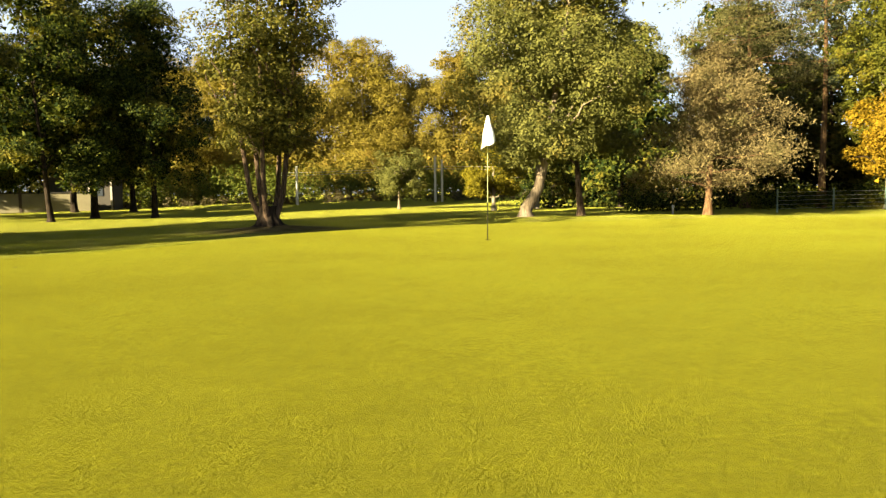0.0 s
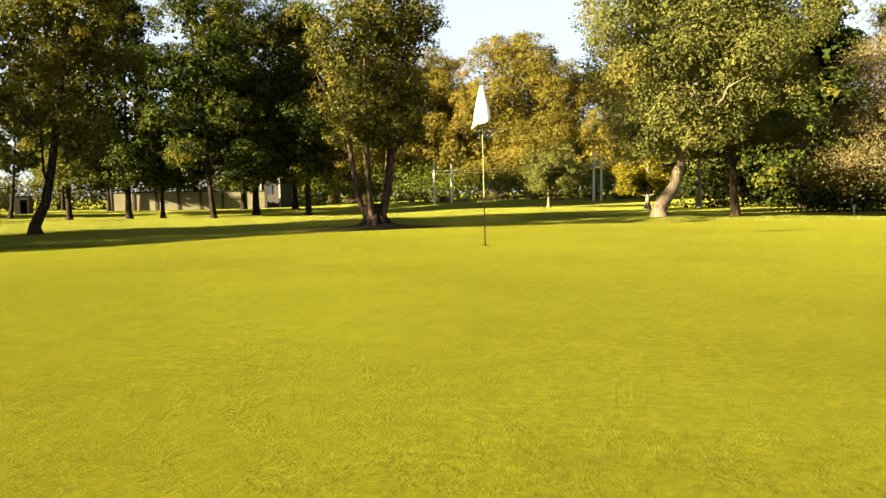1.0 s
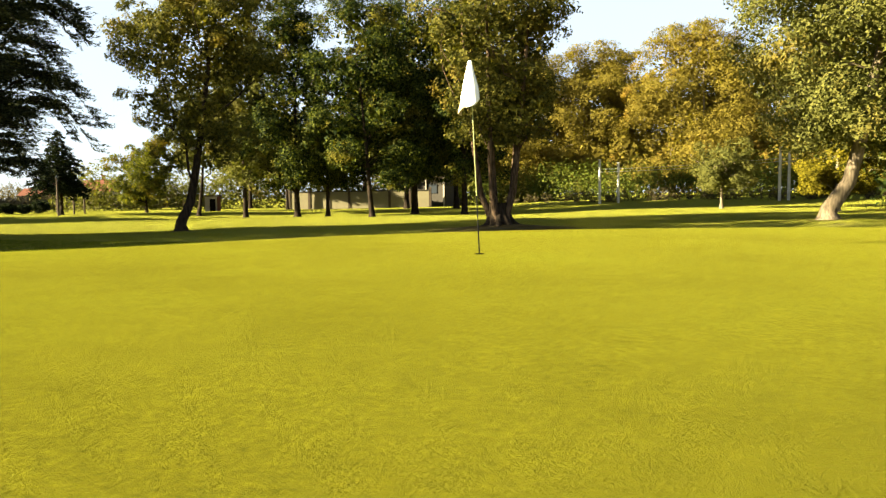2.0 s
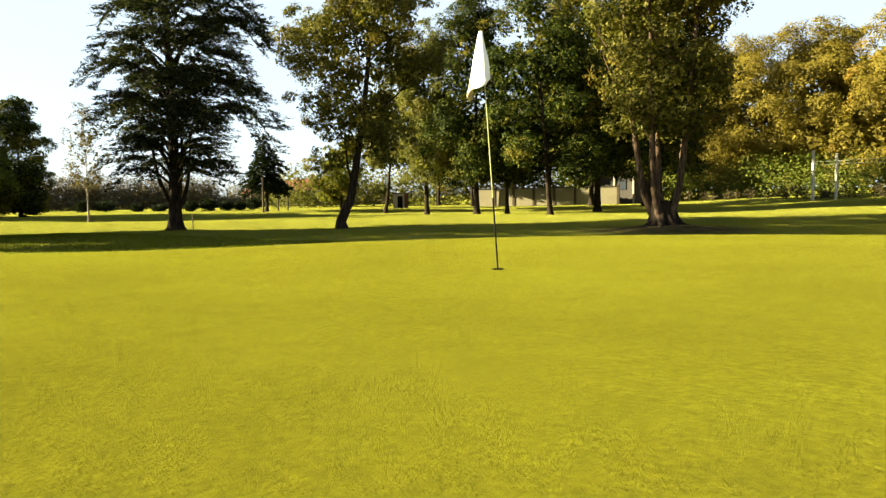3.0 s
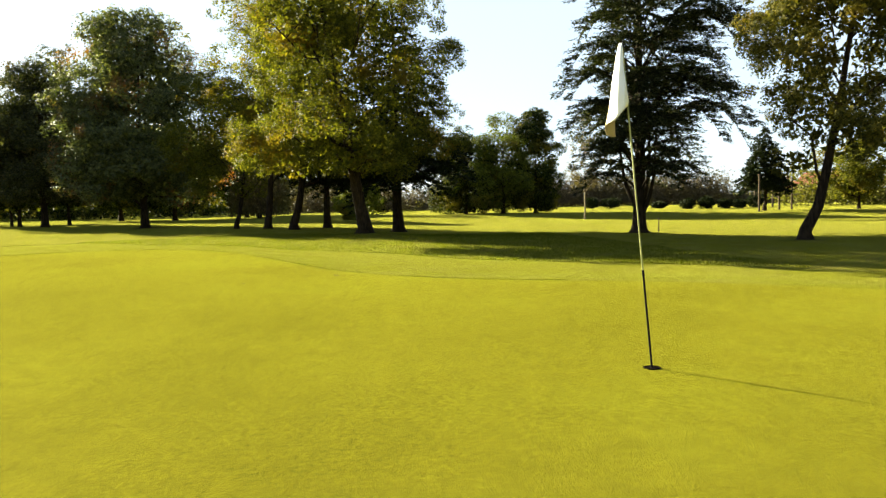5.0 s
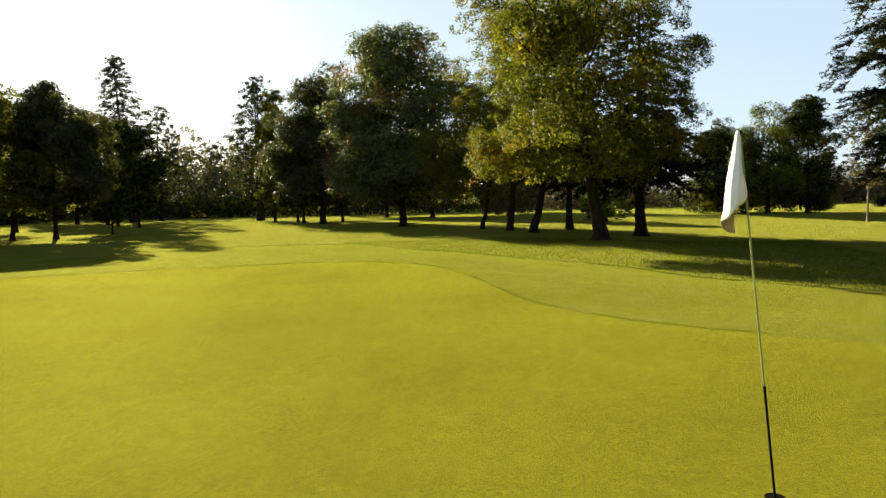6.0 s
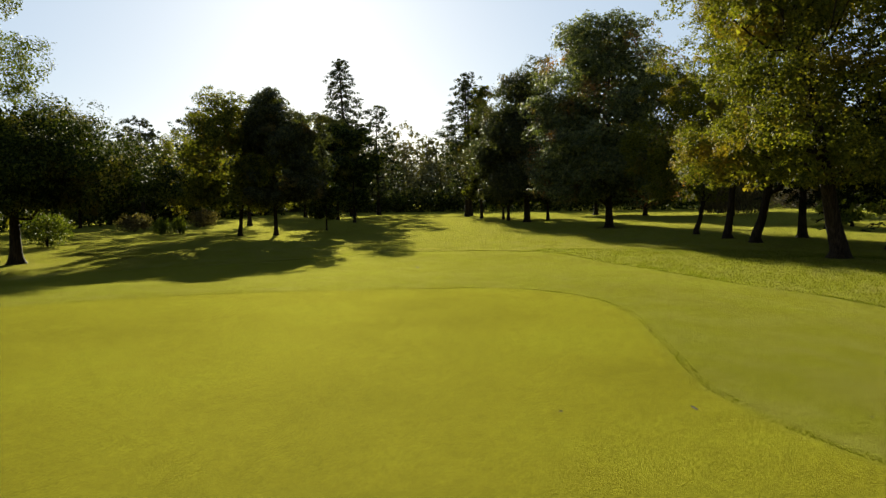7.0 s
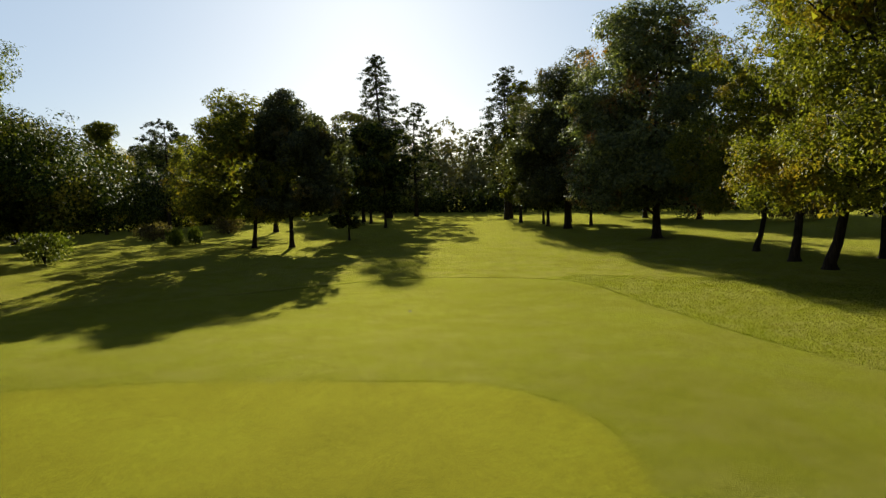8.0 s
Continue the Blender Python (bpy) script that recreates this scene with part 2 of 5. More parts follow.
# ---- geometry helpers ----
class Geo:
    """Quads and triangles gathered in numpy and turned into one mesh."""

    def __init__(self):
        self.v, self.f, self.t, self.n = [], [], [], 0

    def add(self, verts, faces):
        self.v.append(np.asarray(verts, dtype=np.float32))
        faces = np.asarray(faces, dtype=np.int32)
        (self.t if faces.shape[1] == 3 else self.f).append(faces + self.n)
        self.n += len(verts)

    def tube(self, points, radii, sides=8):
        p = np.asarray(points, dtype=float)
        r = np.asarray(radii, dtype=float)
        d = np.gradient(p, axis=0)
        d /= np.linalg.norm(d, axis=1)[:, None] + 1e-9
        ref = np.array([0.0, 0.0, 1.0]) if abs(d[:, 2]).mean() < 0.8 else np.array([1.0, 0.0, 0.0])
        u = np.cross(d, ref)
        u /= np.linalg.norm(u, axis=1)[:, None] + 1e-9
        w = np.cross(d, u)
        a = np.arange(sides) * 2 * math.pi / sides
        ring = p[:, None, :] + r[:, None, None] * (np.cos(a)[None, :, None] * u[:, None, :] + np.sin(a)[None, :, None] * w[:, None, :])
        k = len(p)
        i, j = np.meshgrid(np.arange(k - 1), np.arange(sides), indexing="ij")
        jn = (j + 1) % sides
        faces = np.stack([i * sides + j, (i + 1) * sides + j, (i + 1) * sides + jn, i * sides + jn], axis=-1).reshape(-1, 4)
        self.add(ring.reshape(-1, 3), faces)

    def leaves(self, centre, facing, length, width, rng):
        """One pointed leaf at each centre, turned at random about the way it faces."""
        f = facing / (np.linalg.norm(facing, axis=1)[:, None] + 1e-9)
        t = np.cross(f, rng.normal(size=(len(centre), 3)))
        t /= np.linalg.norm(t, axis=1)[:, None] + 1e-9
        self.blades(centre, t, np.cross(f, t), length, width)

    def blades(self, centre, along, across, length, width):
        n = len(centre)
        L = np.broadcast_to(np.asarray(length, dtype=float), (n,))[:, None] * 0.5
        W = np.broadcast_to(np.asarray(width, dtype=float), (n,))[:, None] * 0.5
        tri = np.stack([centre - along * L + across * W, centre + along * L, centre - along * L - across * W], axis=1)
        self.add(tri.reshape(-1, 3), np.arange(n * 3).reshape(-1, 3))

    def sprays(self, centre, outward, radius, per, size, rng, count=9, up=0.35, flat=0.75, narrow=(0.55, 0.8), spread=0.46):
        """Clumps of leaves: every clump a handful of tight tufts on a rough ball, leafy on the side turned outward."""
        n = len(centre)
        k = np.repeat(np.arange(n), count)
        d = rng.normal(size=(len(k), 3)) + outward[k] * 0.55 + np.array([0, 0, 0.25])
        d /= np.linalg.norm(d, axis=1)[:, None]
        at = centre[k] + d * np.array([1.0, 1.0, 0.8]) * (radius[k] * rng.uniform(0.45, 1.0, len(k)))[:, None]
        r = radius[k] * spread * rng.uniform(0.5, 1.3, len(k))
        many = np.maximum(4, per / count * (r / (radius.mean() * spread)) ** 2).astype(int)
        i = np.repeat(np.arange(len(k)), many)
        o = rng.normal(size=(len(i), 3)) + d[i] * 0.75 + outward[k][i] * 0.35 + np.array([0, 0, 0.25])
        o /= np.linalg.norm(o, axis=1)[:, None]
        lump = 1 + 0.22 * np.sin(o[:, 0] * 6 + i) * np.cos(o[:, 1] * 5 + o[:, 2] * 6 + i * 1.7)
        pos = at[i] + o * np.array([1.0, 1.0, flat]) * (r[i] * lump * (1 - 0.45 * rng.uniform(0, 1, len(i)) ** 2.2) + np.minimum(rng.exponential(0.05, len(i)), 0.2) * radius[k][i])[:, None]
        face = o + rng.normal(0, 0.42, o.shape) + np.array([0, 0, up])
        L = size * rng.uniform(0.6, 1.35, len(i))
        self.leaves(pos, face, L, L * rng.uniform(*narrow, len(i)), rng)

    def mesh(self, name, material, smooth=False):
        v = np.concatenate(self.v)
        f = np.concatenate(self.f) if self.f else np.zeros((0, 4), dtype=np.int32)
        t = np.concatenate(self.t) if self.t else np.zeros((0, 3), dtype=np.int32)
        me = bpy.data.meshes.new(name)
        me.vertices.add(len(v))
        me.vertices.foreach_set("co", v.ravel())
        me.loops.add(f.size + t.size)
        me.loops.foreach_set("vertex_index", np.concatenate([f.ravel(), t.ravel()]))
        me.polygons.add(len(f) + len(t))
        me.polygons.foreach_set("loop_start", np.concatenate([np.arange(0, f.size, 4, dtype=np.int32), f.size + np.arange(0, t.size, 3, dtype=np.int32)]))
        if smooth:
            me.polygons.foreach_set("use_smooth", np.ones(len(f) + len(t), dtype=bool))
        me.materials.append(material)
        me.update(calc_edges=True)
        me.validate()
        return me


def part(name, data, material, parent, label=""):
    """One mesh under a thing, from a Geo or a bmesh."""
    if isinstance(data, Geo):
        me = data.mesh(name, material, smooth=name in ("trunk", "boughwork", "limb", "twigwork", "stemwork", "stick"))
    else:
        me = bpy.data.meshes.new(name)
        data.to_mesh(me)
        data.free()
        me.materials.append(material)
    ob = new(name, me)
    ob.parent = parent
    if label:
        tagged(ob, label)
    return ob


def thing(name, place, label, category, group="", kind=""):
    ob = new(name)
    ob.empty_display_size = 0.3
    ob.matrix_basis = pose(*place)
    return tagged(ob, label, category, group, kind)


# ---- ground ----
def closed_curve(points, steps=14):
    """A smooth closed line through the given corners."""
    p = np.array(points, dtype=float)
    out = []
    for i in range(len(p)):
        a, b, c, d = p[i - 1], p[i], p[(i + 1) % len(p)], p[(i + 2) % len(p)]
        for t in np.arange(steps) / steps:
            out.append(0.5 * (2 * b + (c - a) * t + (2 * a - 5 * b + 4 * c - d) * t ** 2 + (3 * b - a - 3 * c + d) * t ** 3))
    return np.array(out)


GREEN_LINE = closed_curve([(-8.2, -6.3), (-11.7, -3.0), (-13.9, 0.6), (-15.0, 3.2), (-14.3, 5.6), (-12.4, 7.2), (-9.6, 8.6), (-7.0, 9.9),
                           (-5.2, 11.8), (-3.6, 15.0), (-0.6, 18.0), (4.5, 20.0), (10.0, 20.2), (15.5, 16.0), (17.0, 7.0), (14.0, -4.0), (7.0, -10.0), (-1.0, -10.0)])
APRON_LINE = closed_curve([(-17.0, -19.0), (-25.0, -15.5), (-30.8, -12.8), (-33.4, -9.6), (-34.2, -4.0), (-28.4, 2.2), (-25.0, 5.4), (-22.6, 9.2),
                           (-20.4, 11.5), (-18.1, 13.0), (-15.9, 15.3), (-13.2, 18.4), (-8.0, 22.0), (3.0, 25.0), (12.0, 25.0), (20.0, 19.0), (22.0, 7.0), (18.0, -8.0), (8.0, -15.0), (-5.0, -17.5)])


def line_distance(x, y, line):
    """Signed distance to a closed line: negative inside."""
    a, b = line, np.roll(line, -1, axis=0)
    best = np.full(x.shape, 1e9)
    inside = np.zeros(x.shape, dtype=bool)
    for (ax, ay), (bx, by) in zip(a, b):
        dx, dy = bx - ax, by - ay
        t = np.clip(((x - ax) * dx + (y - ay) * dy) / (dx * dx + dy * dy + 1e-12), 0, 1)
        best = np.minimum(best, np.hypot(x - ax - t * dx, y - ay - t * dy))
        if ay != by:
            inside ^= ((ay > y) != (by > y)) & (x < (bx - ax) * (y - ay) / (by - ay) + ax)
    return np.where(inside, -best, best)


def smooth(a, b, v):
    t = np.clip((v - a) / (b - a), 0, 1)
    return t * t * (3 - 2 * t)


def ground_height(x, y):
    """The lie of the land: a raised green, the hollow round it, banks further out."""
    x, y = np.asarray(x, dtype=float), np.asarray(y, dtype=float)
    d = line_distance(x, y, GREEN_LINE)
    fall = 17.0 - 8.5 * smooth(3.0, 10.0, y)          # the north side falls away more steeply
    z = -0.74 * smooth(-1.0, fall, d)
    z -= 0.30 * smooth(12, 40, d) * smooth(0, 20, y) * (1 - smooth(-25, -8, x))          # the north-western fairway lies lower
    z += 0.05 * np.sin(x * 0.31 + 1.0) * np.sin(y * 0.27 + 0.4) * smooth(0, 8, d)
    z += 0.03 * np.sin(x * 0.11) * np.cos(y * 0.13) * smooth(-6, 6, d)
    z += 0.12 * np.exp(-(((x + 11.0) / 6.0) ** 2 + ((y - 23.5) / 2.2) ** 2))
    r = np.hypot(x - 5.0, y - 8.0)
    yaw = np.degrees(np.arctan2(-(x - 5.0), y - 8.0))
    bank = smooth(-50, -20, yaw) * (1 - smooth(84, 100, yaw))
    z += 0.42 * bank * smooth(69, 77, r + 1.5 * np.sin(yaw * 0.25))
    north = smooth(-60, -30, yaw) * (1 - smooth(16, 30, yaw))
    z += 0.55 * north * smooth(76, 88, r)
    z += 0.24 * np.exp(-(((x + 7.4) / 2.0) ** 2 + ((y - 31.65) / 1.9) ** 2))
    z += 0.30 * np.exp(-(((x + 31.7) / 2.6) ** 2 + ((y - 10.3) / 2.6) ** 2))
    z += 0.30 * np.exp(-(((x - 9.0) / 8.0) ** 2 + ((y - 34.8) / 3.2) ** 2))
    z += 0.24 * np.exp(-(((x + 43.5) / 6.5) ** 2 + ((y - 5.5) / 5.0) ** 2))
    z += 0.16 * np.exp(-(((x - 4.2) / 2.2) ** 2 + ((y - 34.4) / 2.2) ** 2))
    for tx, ty in ((-32.3, 25.1), (-20.4, 26.85)):
        z += 0.07 * np.exp(-(((x - tx) / 1.3) ** 2 + ((y - ty) / 1.3) ** 2))
    return z


def ground_at(x, y):
    return float(ground_height(np.array([x]), np.array([y]))[0])


def stretch(lo, hi, step, far):
    """Even steps from lo to hi, then ever longer ones out to far."""
    mid = np.arange(lo, hi + step * 0.5, step)
    out, s, v = [], step, 0.0
    while v < far:
        s *= 1.13
        v += s
        out.append(v)
    out = np.array(out)
    return np.concatenate([(lo - out)[::-1], mid, hi + out])


def build_ground():
    xs, ys = stretch(-36, 18, 0.32, 2500), stretch(-18, 34, 0.32, 2500)
    X, Y = np.meshgrid(xs, ys, indexing="ij")
    Z = ground_height(X, Y)
    g = Geo()
    nx, ny = X.shape
    i, j = np.meshgrid(np.arange(nx - 1), np.arange(ny - 1), indexing="ij")
    f = np.stack([i * ny + j, (i + 1) * ny + j, (i + 1) * ny + j + 1, i * ny + j + 1], axis=-1).reshape(-1, 4)
    g.add(np.stack([X, Y, Z], axis=-1).reshape(-1, 3), f)
    me = g.mesh("ground", TURF, smooth=True)
    dg, da = line_distance(X, Y, GREEN_LINE), line_distance(X, Y, APRON_LINE)
    cut = smooth(-0.12, 0.12, dg) + smooth(-0.15, 0.15, da)
    bare = np.exp(-(((X + 7.4) / 3.3) ** 2 + ((Y - 31.65) / 2.8) ** 2) ** 3)
    for tx, ty, w in ((-32.5, 25.1, 0.9), (-20.4, 26.85, 0.8), (-31.7, 10.3, 0.7), (-61.6, -8.9, 1.4), (4.2, 34.4, 0.9)):
        bare = np.maximum(bare, 0.8 * np.exp(-(((X - tx) / w) ** 2 + ((Y - ty) / w) ** 2) ** 2))
    for key, val in (("cut", cut), ("bare", bare)):
        me.attributes.new(key, "FLOAT", "POINT").data.foreach_set("value", val.astype(np.float32).ravel())
    return tagged(new("ground", me), "rolling mown golf turf, yellow-green, with a raised putting green", "ground", kind="structure")


ground = build_ground()


# ---- trees ----
ROUND = [(0.0, 0.5), (0.15, 0.85), (0.4, 1.0), (0.65, 0.95), (0.85, 0.72), (1.0, 0.35)]
DOME = [(0.0, 0.8), (0.1, 0.97), (0.35, 1.0), (0.6, 0.95), (0.8, 0.76), (0.93, 0.52), (1.0, 0.3)]
TALL = [(0.0, 0.55), (0.2, 0.9), (0.45, 1.0), (0.7, 0.75), (0.9, 0.45), (1.0, 0.12)]
SKIRT = [(0.0, 0.75), (0.12, 1.0), (0.35, 1.0), (0.6, 0.85), (0.82, 0.6), (1.0, 0.2)]
SPREAD = [(0.0, 0.35), (0.2, 0.75), (0.5, 1.0), (0.8, 0.95), (1.0, 0.45)]


def broadleaf(name, place, label, height, width, base, leaf, bark, seed, trunk=0.25, lean=(0.0, 0.0), shape=ROUND, clumps=90, per=130,
              size=0.27, stems=1, spread=0.5, limbs=16, ragged=0.16, clump_size=0.11, curve=0.85, sway=(0.0, 0.0), core=1.0, group="", category="tree"):
    """A leafy tree. base: the height at which the crown begins; lean: how far the top stands off the foot; sway: how far the crown stands off the stem;
    core: how thickly the inside of the crown is filled."""
    rng = np.random.default_rng(seed)
    root = thing(name, (place[0], place[1], place[2] if len(place) > 2 else ground_at(*place[:2])), label, category, group)
    boughs, crown = Geo(), Geo()
    zs = np.array([s[0] for s in shape])
    rs = np.array([s[1] for s in shape])
    lean = np.array(lean, dtype=float)
    sway = np.array(sway, dtype=float)

    def axis_at(z):
        """The crown's middle at the heights z."""
        return lean[None] * ((np.clip(z, 0, height) / height) ** curve)[:, None] + sway[None]

    clumps, clump_size = int(clumps * 0.48), clump_size * 1.38
    centres = []
    stem_tops = []
    for k in range(stems):
        g = Geo()
        a = k * 2 * math.pi / max(stems, 1) + rng.uniform(-0.3, 0.3)
        off = np.array([math.cos(a), math.sin(a)]) if stems > 1 else np.zeros(2)
        steps = 12
        s = np.linspace(0, 1, steps)
        top = height * (0.90 if stems == 1 else rng.uniform(0.72, 0.95))
        wob = np.cumsum(rng.normal(0, 0.012 * height / steps ** 0.5, size=(steps, 2)), axis=0)
        xy = off[None] * (trunk * 2.2 + spread * (s ** 0.6)[:, None] * 2.2) + lean[None] * (s ** curve)[:, None] + wob * s[:, None]
        pts = np.column_stack([xy, s * top - 0.06])
        rad = trunk * (0.08 + 0.92 * (1 - s) ** 1.35) * (1.0 if stems == 1 else 0.8)
        extra = np.array([[xy[0, 0], xy[0, 1], 0.10], [xy[0, 0] * 0.98 + xy[1, 0] * 0.02, xy[0, 1], 0.35]])
        pts = np.vstack([pts[:1], extra, pts[1:]])
        rad = np.concatenate([[trunk * 1.75], [trunk * 1.35], [trunk * 1.08], rad[1:]])
        if stems > 1:
            rad[:3] *= 0.75
        g.tube(pts, rad, 12)
        part("trunk", g, bark, root)
        stem_tops.append((pts, rad))
    if stems > 2:
        bole = Geo()
        r0 = trunk * 1.5 + spread * 0.25
        for k in range(stems * 2 + 1):          # buttress roots that fan into the ground
            a = k * 2 * math.pi / (stems * 2 + 1) + rng.uniform(-0.2, 0.2)
            out, long = np.array([math.cos(a), math.sin(a), 0.0]), rng.uniform(1.7, 2.5) * r0
            t = np.linspace(0, 1, 6)[:, None]
            bole.tube(out * (r0 * 0.45 + (long - r0 * 0.45) * t ** 1.4) + np.array([0, 0, 1.0]) * (0.95 * (1 - t) ** 2.2 - 0.14), np.linspace(0.24, 0.10, 6) * rng.uniform(0.8, 1.2), 8)
        part("trunk", bole, BARK_BROWN, root, "dark flaring shared foot of the stems")
    for b in range(limbs):
        pts, rad = stem_tops[b % stems]
        zb = rng.uniform(base * 0.75, height * 0.82)
        i = int(np.clip(np.searchsorted(pts[:, 2], zb), 1, len(pts) - 1))
        p0 = pts[i - 1] + (pts[i] - pts[i - 1]) * ((zb - pts[i - 1, 2]) / max(pts[i, 2] - pts[i - 1, 2], 1e-3))
        az = b * 2.399 + rng.uniform(-0.5, 0.5)
        ze = min(height * 0.93, zb + rng.uniform(0.08, 0.26) * (height - base))
        fr = np.clip((ze - base) / (height - base), 0, 1)
        reach = np.interp(fr, zs, rs) * width * 0.5 * rng.uniform(0.65, 1.0)
        mid = axis_at(np.array([ze]))[0]
        p3 = np.array([mid[0] + math.cos(az) * reach, mid[1] + math.sin(az) * reach, ze])
        t = np.linspace(0, 1, 6)[:, None]
        ctrl = p0 * 0.45 + p3 * 0.55 + np.array([0, 0, rng.uniform(-0.06, 0.12) * height * 0.3])
        line = (1 - t) ** 2 * p0 + 2 * t * (1 - t) * ctrl + t ** 2 * p3
        line[1:-1] += rng.normal(0, 0.02 * width, size=(4, 3))
        limb = Geo()
        limb.tube(line, np.linspace(max(rad[i] * 0.42, 0.03), 0.015, 6), 6)
        part("limb", limb, bark, root)
        for q in (0.7, 1.0):
            at = line[int(q * 5)]
            tip = at + np.clip(rng.normal(0, 0.085 * width, size=3), -1.3, 1.3) + np.array([0, 0, 0.02 * height])
            tip[2] = min(max(tip[2], at[2] - 0.4, base), height - clump_size * width)
            boughs.tube([at, at * 0.5 + tip * 0.5 + rng.normal(0, 0.1, 3), tip], [0.03, 0.02, 0.008], 5)
            centres.append(tip)
    need = max(0, clumps - len(centres))
    fz = rng.uniform(0, 1, need * 3)
    keep = rng.uniform(0, 1, need * 3) < np.interp(fz, zs, rs) ** 1.3
    fz = fz[keep][:need]
    a = rng.uniform(0, 2 * math.pi, len(fz))
    bump = 1 + ragged * (np.sin(a * 3 + seed) * np.sin(fz * 7 + seed * 1.7) + rng.normal(0, 0.6, len(fz)))
    rr = np.interp(fz, zs, rs) * width * 0.5 * np.sqrt(rng.uniform(0.10, 1.0, len(fz))) * bump
    zc = base + fz * (height - base - 0.8 * clump_size * width)
    mid = axis_at(zc)
    extra = np.column_stack([mid[:, 0] + np.cos(a) * rr, mid[:, 1] + np.sin(a) * rr, zc])
    centres = np.vstack([np.array(centres), extra]) if len(centres) else extra
    n = len(centres)
    cr = clump_size * width * rng.uniform(0.6, 1.35, n)
    centres[:, 2] = np.clip(centres[:, 2], base + 0.75 * cr, height - 0.85 * cr)
    axis = axis_at(centres[:, 2])
    out = centres[:, :2] - axis
    limit = np.maximum(np.interp((centres[:, 2] - base) / (height - base), zs, rs) * width * 0.52 - 0.85 * cr, 0.15)
    far_out = np.maximum(np.linalg.norm(out, axis=1) / limit, 1.0)
    centres[:, :2] = axis + out / far_out[:, None]
    away = np.column_stack([centres[:, :2] - axis, (centres[:, 2] - base - 0.45 * (height - base)) * 0.6])
    away /= np.linalg.norm(away, axis=1)[:, None] + 1e-6
    crown.sprays(centres, away, cr, per * 4.8, size * 0.76, rng)
    deep = np.repeat(np.arange(n), max(4, int(core * per / 3)))
    deep = deep[centres[deep][:, 2] < base + 0.86 * (height - base)]
    bend = np.column_stack([axis[deep], np.zeros(len(deep))])
    inner = (centres[deep] - bend) * np.array([0.66, 0.66, 0.96]) + bend + np.clip(rng.normal(0, 0.42, (len(deep), 3)), -0.7, 0.7) * cr[deep][:, None]
    crown.leaves(inner, rng.normal(size=inner.shape), size * 1.7, size * 1.3, rng)
    tagged(part("twigwork", boughs, bark, root), kind="stuff")
    part("crown", crown, leaf, root)
    return root


